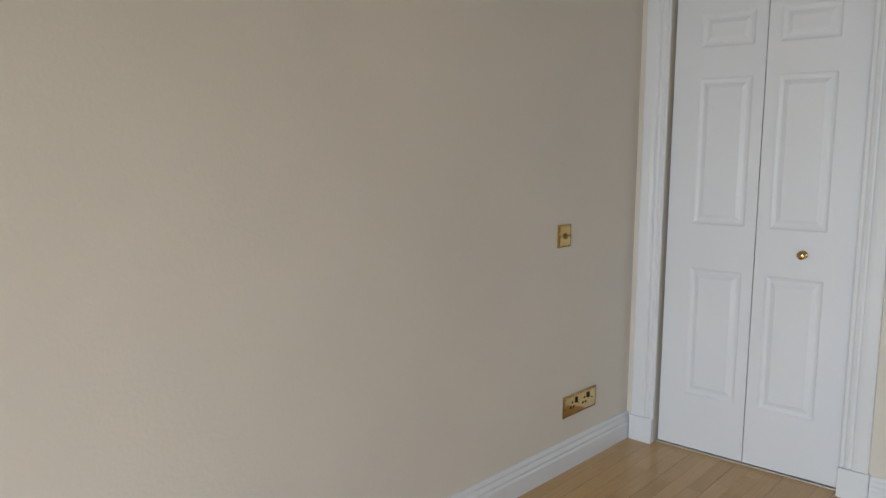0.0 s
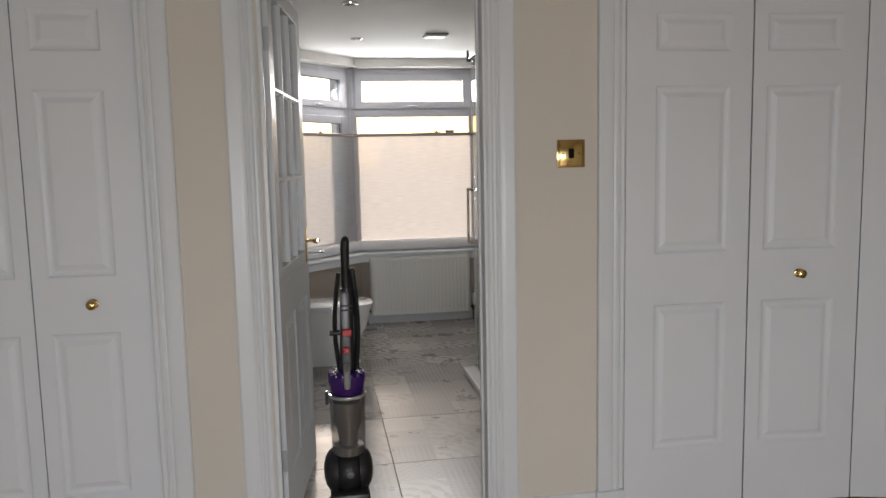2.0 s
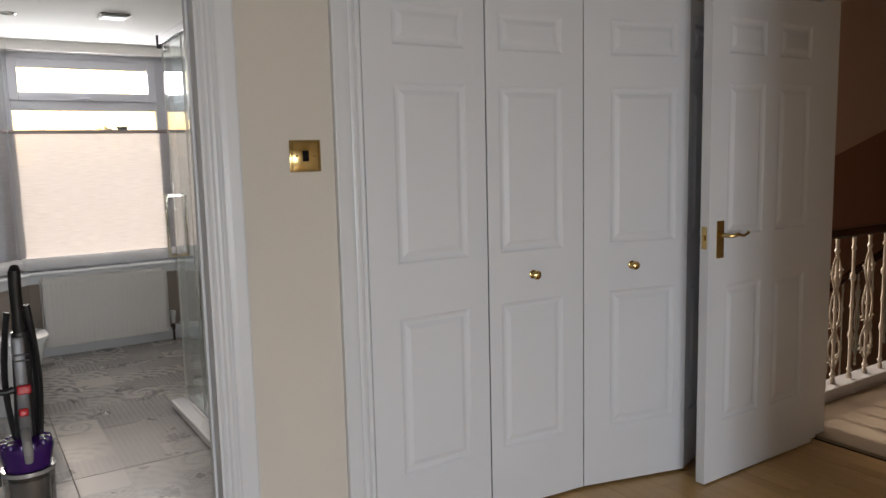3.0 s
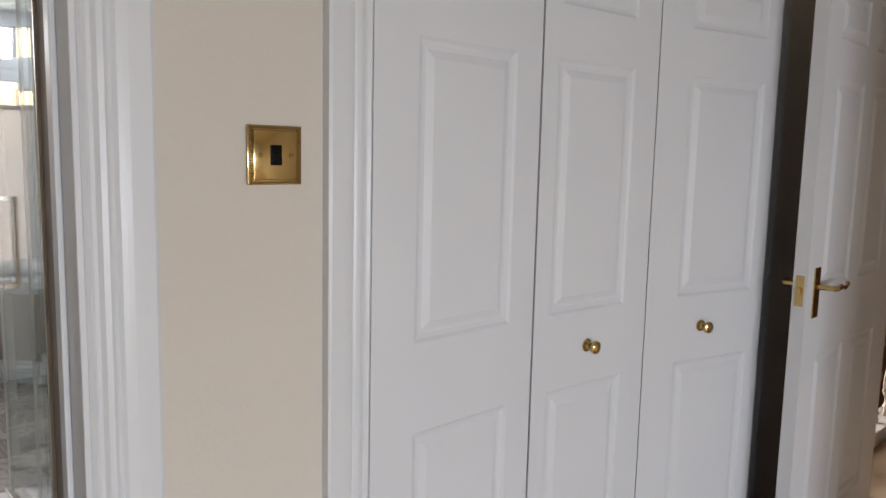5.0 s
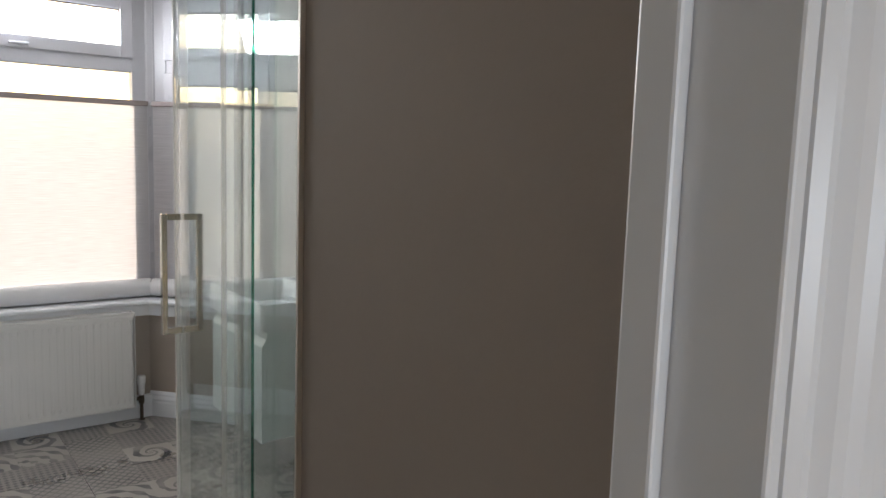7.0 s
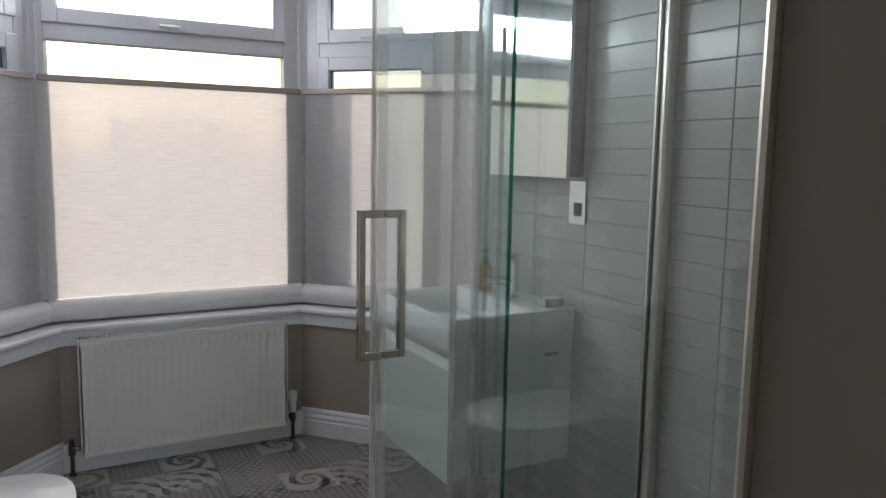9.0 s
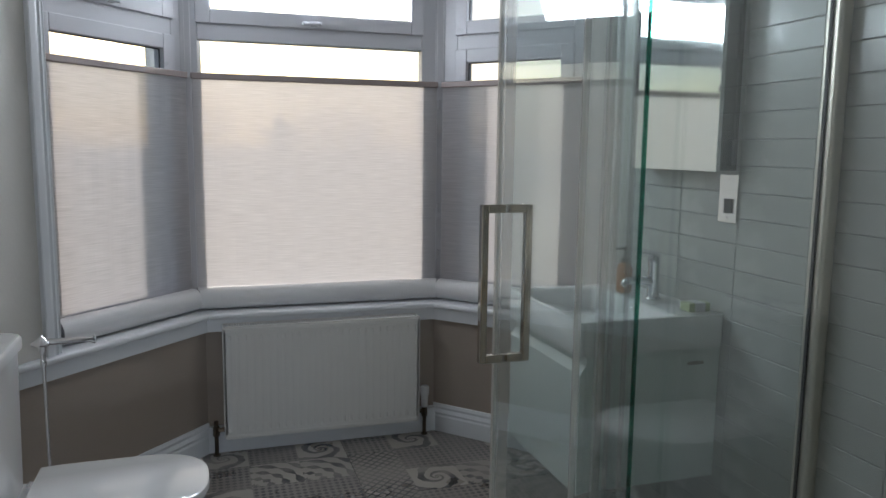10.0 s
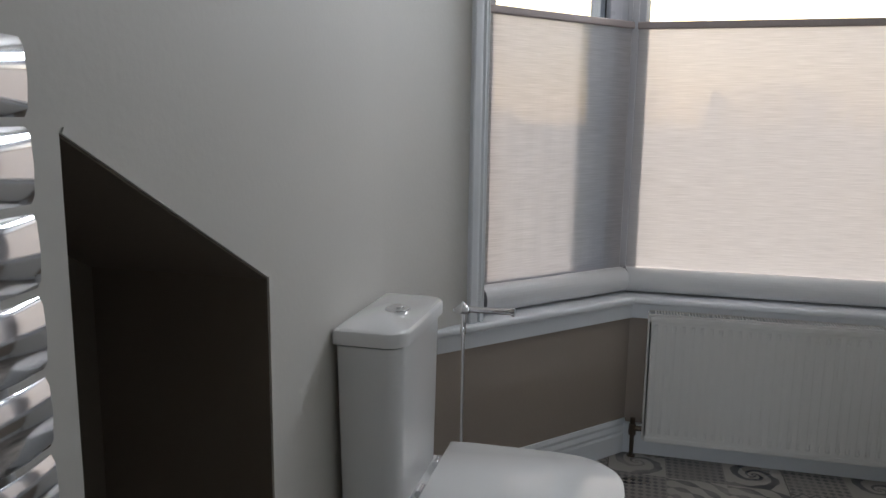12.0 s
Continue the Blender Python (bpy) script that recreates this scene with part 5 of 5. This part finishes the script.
part("bottom_rail", B(GX - 0.012, GX + 0.044, 3.745, 4.970, 0.0455, 0.062, bevel=0.003), "chrome", sh, "chrome bottom rail")
part("bottom_rail", B(GX + 0.045, 2.151, 4.944, 4.968, 0.0455, 0.058, bevel=0.003), "chrome", sh)
part("corner_post", B(GX + 0.018, GX + 0.044, 4.948, 4.968, 0.063, 2.0, bevel=0.003), "shower_seal", sh)
for y in (4.44, 4.86):
    bm = bmesh.new()
    lathe(bm, [(0.0001, 0), (0.016, 0), (0.016, 0.012), (0.0001, 0.014)], 18, Matrix.Translation((GX - 0.001, y, 1.965)) @ Matrix.Rotation(-math.pi / 2, 4, "Y"))
    part("roller", bm, "chrome", sh, smooth=True)
HY = 4.888
bm = bmesh.new()
for sx in (-1, 1):
    xo = GX + 0.003 + sx * 0.050
    box(bm, xo - 0.008, xo + 0.008, HY - 0.009, HY + 0.009, 0.862, 1.206, bevel=0.002)
hn = part("door_handle", bm, "satin_nickel", dg, "square polished nickel pull handle")
for z in (0.862, 1.188):
    part("handle_arm", B(GX - 0.040, GX - 0.001, HY - 0.0085, HY + 0.0085, z, z + 0.018, bevel=0.0015), "satin_nickel", hn)
    part("handle_arm", B(GX + 0.007, GX + 0.046, HY - 0.0085, HY + 0.0085, z, z + 0.018, bevel=0.0015), "satin_nickel", hn)

# ---- ceiling fittings ----
for x, y in ((0.604, 5.70), (0.51, 4.54)):
    sp = thing("ceiling_spotlight", "small recessed chrome ceiling spotlight, off", "ceiling light", "bathroom spotlights")
    bm = bmesh.new()
    lathe(bm, [(0.030, -0.001), (0.043, -0.001), (0.042, -0.006), (0.032, -0.008), (0.030, -0.001)], 28, Matrix.Translation((x, y, CH)))
    part("bezel", bm, "chrome", sp, smooth=True)
    bm = bmesh.new()
    lathe(bm, [(0.0001, -0.003), (0.029, -0.003), (0.029, -0.001), (0.0001, -0.001)], 24, Matrix.Translation((x, y, CH)))
    part("lamp_face", bm, "vent_grey", sp)
cv = thing("ceiling_vent", "square grey extractor vent on the ceiling", "vent")
part("vent_frame", B(1.055, 1.215, 5.45, 5.61, CH - 0.012, CH - 0.0005, bevel=0.004), "vent_grey", cv)
for i in range(6):
    part("slat", B(1.068, 1.202, 5.465 + i * 0.023, 5.480 + i * 0.023, CH - 0.020, CH - 0.0125, bevel=0.002), "gloss_white", cv)

# ---- vacuum cleaner ----
VC, VY = 0.380, 3.200
vc = thing("vacuum_cleaner", "grey upright vacuum cleaner with a purple cover, standing on tiles", "vacuum cleaner")
bm = bmesh.new()
box(bm, 0.222, 0.522, 3.060, 3.145, 0.010, 0.050, bevel=0.012)
box(bm, 0.293, 0.448, 3.120, 3.190, 0.020, 0.066, bevel=0.014)
hd_ = part("cleaner_head", bm, "cleaner_dark", vc, "dark cleaner head", smooth=True)
bm = bmesh.new()
tube(bm, [(0.223, 3.062, 0.034), (0.521, 3.062, 0.034)], 0.022, 14)
part("brush_window", bm, "mirror_side", hd_, "glossy dark brush window", smooth=True)
part("brush_bar_trim", B(0.228, 0.516, 3.075, 3.086, 0.0505, 0.055, bevel=0.002), "silver_plastic", hd_)
bm = bmesh.new()
box(bm, 0.300, 0.456, 3.125, 3.235, 0.040, 0.082, bevel=0.018)
part("neck", bm, "grey_plastic", vc, smooth=True)
bm = bmesh.new()
bmesh.ops.create_uvsphere(bm, u_segments=30, v_segments=20, radius=0.094, matrix=Matrix.Translation((VC - 0.004, VY + 0.03, 0.150)) @ Matrix.Diagonal((0.80, 1, 0.92, 1)))
ball = part("ball", bm, "cleaner_dark", vc, "dark grey rolling ball", smooth=True)
bm = bmesh.new()
lathe(bm, [(0.0001, 0), (0.016, 0), (0.013, 0.004), (0.0001, 0.005)], 20, Matrix.Translation((VC, VY - 0.061, 0.158)) @ Matrix.Rotation(math.pi / 2, 4, "X"))
part("ball_cap", bm, "grey_mid", ball, smooth=True)
for sx in (-1, 1):
    bm = bmesh.new()
    lathe(bm, [(0.0001, 0), (0.090, 0), (0.088, 0.016), (0.078, 0.032), (0.056, 0.046), (0.030, 0.053), (0.0001, 0.055)], 28, Matrix.Translation((VC - 0.004 + sx * 0.043, VY + 0.03, 0.148)) @ Matrix.Rotation(sx * math.pi / 2, 4, "Y"))
    part("side_shell", bm, "cleaner_dark", ball, smooth=True)
bm = bmesh.new()
lathe(bm, [(0.0001, 0.222), (0.056, 0.222), (0.065, 0.232), (0.072, 0.470), (0.0001, 0.470)], 32, Matrix.Translation((VC, VY, 0)))
part("dust_bin", bm, "bin_clear", vc, "smoky clear dust bin", smooth=True)
bm = bmesh.new()
lathe(bm, [(0.0001, 0.228), (0.056, 0.228), (0.058, 0.262), (0.036, 0.268), (0.044, 0.330), (0.054, 0.345), (0.056, 0.440), (0.0001, 0.465)], 28, Matrix.Translation((VC, VY, 0)))
part("inner_shroud", bm, "silver_plastic", vc, "silver inner shroud", smooth=True)
bm = bmesh.new()
lathe(bm, [(0.0725, 0.462), (0.0745, 0.462), (0.0745, 0.474), (0.0725, 0.474), (0.0725, 0.462)], 32, Matrix.Translation((VC, VY, 0)))
part("bin_collar", bm, "silver_plastic", vc, smooth=True)
part("bin_catch", B(VC - 0.086, VC - 0.073, VY - 0.015, VY + 0.015, 0.430, 0.482, bevel=0.004), "grey_plastic", vc)
bm = bmesh.new()
lathe(bm, [(0.0001, 0.475), (0.064, 0.475), (0.068, 0.500), (0.075, 0.535), (0.072, 0.548), (0.048, 0.562), (0.0001, 0.566)], 32, Matrix.Translation((VC, VY, 0)))
cyc = part("cyclone_cover", bm, "purple_plastic", vc, "glossy purple cyclone cover", smooth=True)
for i in range(12):
    a = 2 * math.pi * (i + 0.5) / 12
    bm = bmesh.new()
    lathe(bm, [(0.0001, 0), (0.012, 0), (0.014, 0.020), (0.010, 0.032), (0.0001, 0.034)], 10, Matrix.Translation((VC + 0.060 * math.cos(a), VY + 0.060 * math.sin(a), 0.530)))
    part("cyclone", bm, "purple_plastic", cyc, smooth=True)
bm = bmesh.new()
tube(bm, [(VC, VY - 0.078, 0.512), (VC, VY - 0.084, 0.535), (VC, VY - 0.070, 0.565), (VC, VY - 0.02, 0.585), (VC, VY + 0.01, 0.585)], [0.011, 0.013, 0.013, 0.013, 0.010], 12)
part("bin_handle", bm, "silver_plastic", vc, "silver carry handle", smooth=True)
bm = bmesh.new()
tube(bm, [(VC + 0.002, VY + 0.02, 0.555), (VC + 0.008, VY + 0.02, 0.70), (VC + 0.012, VY + 0.02, 0.885)], [0.029, 0.027, 0.024], 18)
part("spine", bm, "cleaner_dark", vc, "dark grey spine", smooth=True)
bm = bmesh.new()
box(bm, VC - 0.014, VC + 0.020, VY - 0.012, VY + 0.004, 0.560, 0.875, bevel=0.007)
part("wand_face", bm, "grey_mid", vc, "grey wand face", smooth=True)
part("band", B(VC - 0.016, VC + 0.030, VY - 0.014, VY - 0.0, 0.800, 0.806, bevel=0.001), "black_plastic", vc)
part("band", B(VC - 0.016, VC + 0.030, VY - 0.014, VY - 0.0, 0.818, 0.824, bevel=0.001), "black_plastic", vc)
part("catch", B(VC - 0.012, VC + 0.026, VY - 0.026, VY - 0.0125, 0.702, 0.730, bevel=0.005), "red_plastic", vc, "red catch")
part("catch", B(VC - 0.012, VC + 0.014, VY - 0.022, VY - 0.0125, 0.634, 0.658, bevel=0.005), "red_plastic", vc, "red catch")
bm = bmesh.new()
tube(bm, [(VC - 0.020, VY, 0.716), (VC - 0.040, VY - 0.005, 0.712), (VC - 0.060, VY - 0.004, 0.716)], [0.012, 0.008, 0.011], 10)
part("cord_hook", bm, "black_plastic", vc, smooth=True)
bm = bmesh.new()
tube(bm, [(VC + 0.012, VY + 0.02, 0.870), (VC + 0.010, VY + 0.012, 0.95), (VC + 0.010, VY, 1.04), (VC + 0.012, VY - 0.004, 1.070), (VC + 0.014, VY + 0.010, 1.080)], [0.019, 0.017, 0.017, 0.017, 0.013], 14)
part("wand_handle", bm, "black_plastic", vc, "black wand handle", smooth=True)
bm = bmesh.new()
tube(bm, [(VC + 0.034 + 0.016 * math.sin(math.pi * k / 24), VY + 0.045, 0.50 + 0.46 * k / 24) for k in range(25)], 0.013, 10)
part("hose", bm, "black_plastic", vc, "dark flexible hose", smooth=True)
bm = bmesh.new()
tube(bm, [(VC - 0.016 - 0.022 * math.sin(math.pi * k / 20), VY + 0.03, 0.945 - 0.44 * k / 20) for k in range(21)], 0.009, 8)
tube(bm, [(VC + 0.030 + 0.026 * math.sin(math.pi * k / 20), VY + 0.02, 0.95 - 0.44 * k / 20) for k in range(21)], 0.0055, 8)
part("power_cord", bm, "black_plastic", vc, "black power cord looped on its hooks", smooth=True)

# ---- hall ----
tagged(part("hall_landing", B(3.605, 6.6, -0.5, 2.84, -0.05, 0.014, bevel=0.006), "carpet"), "beige carpeted raised landing", "landing", kind="structure")
tagged(part("hall_floor", B(3.60, 3.70, 1.5, 3.0, -0.06, -0.002), "subfloor"), "floor at the hall threshold", "floor", kind="structure")
tagged(part("stair_string", B(3.70, 6.6, 2.842, 2.96, -0.3, 0.075, bevel=0.005), "gloss_white"), "white stair string under the balusters", "stair string", kind="structure")
wall("wall_hall_north", (3.67, 3.90), (9.0, 3.90), 0.12, -1.5, 3.2, "hall_red", holes=((0.1, 1.75, 0.45, 1.5),), label="red-brown stairwell wall")
bm = bmesh.new()
extrude_profile(bm, [(4.6, 0.955), (9.0, 2.148), (9.0, 3.2), (4.6, 3.2)], 0.03, Matrix(((0, 1, 0, 0), (1, 0, 0, 3.868), (0, 0, 1, 0), (0, 0, 0, 1))))
tagged(part("stair_bulkhead", bm, "hall_pink"), "pale pink painted bulkhead of the upper stair", "wall", kind="structure")
tagged(part("wall_hall_east", B(8.9, 9.0, -1.5, 3.9, -1.5, 3.2), "hall_red"), "red-brown hall wall", "wall", kind="structure")
tagged(part("wall_hall_south", B(3.67, 9.0, -0.6, -0.5, -1.5, 3.2), "hall_pink"), "pink hall wall", "wall", kind="structure")
tagged(part("ceiling_hall", B(3.55, 9.0, -0.6, 4.0, 3.2, 3.3), "ceiling_white"), "white hall ceiling", "ceiling", kind="structure")
tagged(part("wall_hall_west", B(3.56, 3.67, 3.02, 3.90, -1.5, 3.2), "hall_pink"), "pink stairwell wall", "wall", kind="structure")
tagged(part("wall_hall_over_door", B(3.55, 3.67, -0.6, 3.9, 2.5, 3.2), "hall_pink"), "pink wall above the door", "wall", kind="structure")
tagged(part("wall_hall_west_low", B(3.672, 3.68, -0.5, 1.80, 0.0, 2.5), "hall_pink"), "pink hall wall", "wall", kind="structure")
tagged(part("stairwell_floor", B(3.67, 9.0, 2.96, 3.90, -1.6, -1.5), "carpet"), "carpeted stairwell floor", "floor", kind="structure")


def baluster_mesh(fancy):
    bm = bmesh.new()
    H = 0.735
    lathe(bm, [(0.0001, 0), (0.011, 0), (0.011, 0.02), (0.007, 0.03), (0.013, 0.045), (0.007, 0.06), (0.007, 0.20), (0.012, 0.215), (0.012, 0.235), (0.007, 0.25), (0.006, 0.36), (0.011, 0.375), (0.007, 0.39),
               (0.006, 0.50), (0.013, 0.515), (0.013, 0.535), (0.007, 0.55), (0.007, 0.66), (0.012, 0.675), (0.007, 0.69), (0.009, H), (0.0001, H)], 10)
    if fancy:
        for s in (-1, 1):
            for z0, z1, r in ((0.08, 0.26, 0.030), (0.26, 0.48, 0.024), (0.48, 0.64, 0.018)):
                tube(bm, [(s * (0.008 + r * math.sin(math.pi * k / 10)), 0, z0 + (z1 - z0) * k / 10) for k in range(11)], 0.0048, 6)
            for zc, r in ((0.13, 0.015), (0.30, 0.012), (0.57, 0.011)):
                tube(bm, [(s * (0.030 + r * math.cos(a)), 0, zc + r * math.sin(a)) for a in [k * math.pi / 6 for k in range(11)]], 0.004, 6)
    return bm


bal = thing("balustrade", "white cast-iron balusters under a dark wooden handrail", "balustrade")
proto = {f: part("baluster", baluster_mesh(f), "baluster_white", bal, "", smooth=True) for f in (True, False)}
first = {True: True, False: True}
for i in range(-1, 8):
    f = i % 2 == 0
    m = Matrix.Translation((3.91 + i * 0.165, 2.90, 0.076)) @ Matrix.Diagonal((1.55 if f else 1.25, 1.25, 1.095, 1))
    if first[f]:
        proto[f].matrix_basis, first[f] = m, False
    else:
        c = proto[f].copy()
        scene.collection.objects.link(c)
        c.matrix_basis = m
part("handrail", B(3.70, 5.13, 2.868, 2.932, 0.879, 0.938, bevel=0.018), "dark_wood", bal, "dark polished handrail")
np_ = thing("newel_post", "dark turned newel post with a flat cap", "newel post")
part("post", B(5.13, 5.23, 2.85, 2.95, 0.0755, 1.000, bevel=0.006), "dark_wood", np_)
bm = bmesh.new()
lathe(bm, [(0.0001, 0), (0.05, 0), (0.085, 0.02), (0.085, 0.035), (0.05, 0.06), (0.0001, 0.075)], 4, Matrix.Translation((5.18, 2.90, 1.001)) @ Matrix.Rotation(math.pi / 4, 4, "Z"))
part("cap", bm, "dark_wood", np_)
lo_ = thing("stair_rail", "sloping dark handrail with white balusters along the stair below", "balustrade")
bm = bmesh.new()
tube(bm, [(3.75, 3.72, -0.160), (7.4, 3.72, 0.811)], 0.030, 10)
part("handrail", bm, "dark_wood", lo_, "dark sloping handrail", smooth=True)
for i in range(14):
    c = proto[i % 2 == 0].copy()
    scene.collection.objects.link(c)
    c.parent = lo_
    x = 3.9 + i * 0.21
    c.matrix_basis = Matrix.Translation((x, 3.72, -0.160 + (x - 3.75) * 0.266 - 0.755))

# ---- outside ----
bm = bmesh.new()
bmesh.ops.create_grid(bm, x_segments=4, y_segments=4, size=1500, matrix=Matrix.Translation((0, 0, -3.4)))
tagged(part("ground", bm, "grass_far"), "grass and gardens far below the window", "ground", kind="structure")
rnd = random.Random(5)


def bare_tree(x, y, h, seed):
    r = random.Random(seed)
    t = thing("tree", "bare winter tree with fine twigs", "tree", "trees beyond the garden", at=Matrix.Translation((x, y, -3.4)))
    tb = bmesh.new()
    tube(tb, [(0, 0, 0), (0.1, 0, h * 0.25), (0.0, 0.1, h * 0.45)], [h * 0.022, h * 0.017, h * 0.012], 8)
    part("trunk", tb, "bark", t)
    cb = bmesh.new()

    def grow(p, d, ln, rad, depth):
        q = p + d * ln
        tube(cb, [p, (p + q) / 2 + Vector((r.uniform(-1, 1), r.uniform(-1, 1), 0.3)) * ln * 0.06, q], [rad, rad * 0.8, rad * 0.6], 4)
        if depth == 0:
            return
        for _ in range(3 if depth > 1 else 4):
            nd = (d + Vector((r.uniform(-1, 1), r.uniform(-1, 1), r.uniform(-0.3, 0.8))) * 0.62).normalized()
            grow(p + d * ln * r.uniform(0.55, 1.0), nd, ln * r.uniform(0.6, 0.8), rad * 0.55, depth - 1)
    for _ in range(6):
        grow(Vector((0, 0, h * r.uniform(0.2, 0.42))), Vector((r.uniform(-1, 1), r.uniform(-1, 1), 0.9)).normalized(), h * 0.24, h * 0.008, 4)
    part("crown", cb, "bark", t)


def conifer_tree(x, y, h, seed):
    r = random.Random(seed)
    t = thing("conifer", "tall evergreen conifer tree in a haze-paled colour", "tree", "trees beyond the garden", at=Matrix.Translation((x, y, -3.4)))
    tb = bmesh.new()
    tube(tb, [(0, 0, 0), (0, 0, h)], [h * 0.02, h * 0.003], 6)
    part("trunk", tb, "bark", t)
    vs, fs = [], []
    for i in range(2600):
        z = h * (0.12 + 0.86 * r.random() ** 1.2)
        rad = (h - z) * 0.23 * (0.55 + 0.45 * r.random())
        a = r.uniform(0, 2 * math.pi)
        c = Vector((rad * math.cos(a), rad * math.sin(a), z - rad * 0.25))
        s = r.uniform(0.12, 0.3)
        k = len(vs)
        for _ in range(3):
            vs.append(tuple(c + Vector((r.uniform(-s, s), r.uniform(-s, s), r.uniform(-s, s)))))
        fs.append((k, k + 1, k + 2))
    me = bpy.data.meshes.new("crown")
    me.from_pydata(vs, [], fs)
    me.materials.append(MATS["conifer"])
    c = new("crown", me)
    c.parent = t


for x, y, h, s in ((-6, 42, 6.6, 1), (6.3, 42, 7.5, 2), (8.4, 45, 7.9, 3), (14, 42, 7.0, 4), (-13, 27, 7.0, 7), (20, 36, 7.2, 8), (-17, 30, 6.6, 9)):
    bare_tree(x, y, h, s)
for x, y, h, s in ((4.4, 44, 6.3, 11), (-8, 47, 6.2, 12)):
    conifer_tree(x, y, h, s)
hg = bmesh.new()
vs, fs = [], []
for i in range(9000):
    x = rnd.uniform(-60, 60)
    y = 48 + rnd.uniform(-1.5, 1.5)
    top = 5.6 + 1.1 * math.sin(x * 0.31) + 0.7 * math.sin(x * 0.83 + 1)
    z = -3.4 + rnd.random() * top
    k, s = len(vs), rnd.uniform(0.2, 0.5)
    for _ in range(3):
        vs.append((x + rnd.uniform(-s, s), y + rnd.uniform(-s, s), z + rnd.uniform(-s, s)))
    fs.append((k, k + 1, k + 2))
hg.free()
me = bpy.data.meshes.new("far_hedge")
me.from_pydata(vs, [], fs)
me.materials.append(MATS["conifer"])
tagged(new("far_hedge", me), "line of far trees and hedges in a haze-paled colour", "hedge", kind="stuff")

# ---- laid pieces: planks, floor tiles, wall tiles ----


def piece_mesh(name, w, d, h, bev, mat):
    bm = bmesh.new()
    b = bev
    lo = [bm.verts.new((x, y, 0)) for x, y in ((0, 0), (w, 0), (w, d), (0, d))]
    mi = [bm.verts.new((x, y, h - b)) for x, y in ((0, 0), (w, 0), (w, d), (0, d))]
    hi = [bm.verts.new((x, y, h)) for x, y in ((b, b), (w - b, b), (w - b, d - b), (b, d - b))]
    for a, c in ((lo, mi), (mi, hi)):
        for i in range(4):
            j = (i + 1) % 4
            bm.faces.new((a[i], a[j], c[j], c[i]))
    bm.faces.new(hi)
    me = bpy.data.meshes.new(name)
    bm.to_mesh(me)
    bm.free()
    me.materials.append(MATS[mat])
    return me


pm = {}
for r_ in range(31):
    x = -2.4 + r_ * 0.193
    y = -2.5 - (r_ * 0.47) % 1.2
    while y < 2.97:
        y0, y1 = max(y, -2.5), min(y + 1.2, 2.935)
        if y1 - y0 > 0.02 and x + 0.193 < 3.72:
            key = round(y1 - y0, 3)
            if key not in pm:
                pm[key] = piece_mesh("plank", 0.1925, key - 0.0006, 0.008, 0.0006, "laminate")
            ob = new("plank", pm[key])
            ob.location, ob.parent = (x, y0, -0.008), FLOOR
        y += 1.2
FT = 0.62
tm = {}
for i in range(-2, 4):
    for j in range(-3, 5):
        x0 = 0.59 + (i - 1) * FT
        y0 = 4.22 + j * FT
        xa, xb = max(x0, -0.44), min(x0 + FT, 2.25)
        ya, yb = max(y0, 2.975), min(y0 + FT, 6.9)
        if xb - xa < 0.03 or yb - ya < 0.03:
            continue
        key = (round(xb - xa, 3), round(yb - ya, 3))
        if key not in tm:
            tm[key] = piece_mesh("floor_tile", key[0] - 0.003, key[1] - 0.003, 0.006, 0.0008, "patchwork_tile")
        ob = new("floor_tile", tm[key])
        ob.location, ob.parent = (xa + 0.0015, ya + 0.0015, -0.006), FLOOR_BATH
EASTW = bpy.data.objects["wall_bath_east"]
tagged(part("grout_bed", B(2.1936, 2.1998, 3.735, 6.090, 0.0, CH - 0.001), "grout"), "pale grout between the wall tiles", "grout", kind="structure")
wt = {}
for i in range(0, 10):
    for j in range(-1, 29):
        ya, yb = 5.596 + (i - 7) * 0.29, 5.596 + (i - 6) * 0.29
        za, zb = 0.017 + j * 0.079, 0.017 + (j + 1) * 0.079
        ya, yb, za, zb = max(ya, 3.73), min(yb, 6.095), max(za, 0.0), min(zb, CH)
        if yb - ya < 0.02 or zb - za < 0.01:
            continue
        key = (round(yb - ya, 3), round(zb - za, 3))
        if key not in wt:
            wt[key] = piece_mesh("wall_tile", key[0] - 0.0025, key[1] - 0.0025, 0.008, 0.0015, "wall_tile")
        ob = new("wall_tile", wt[key])
        ob.parent = EASTW
        ob.matrix_basis = Matrix(((0, 0, -1, 2.1995), (1, 0, 0, ya), (0, 1, 0, za), (0, 0, 0, 1)))
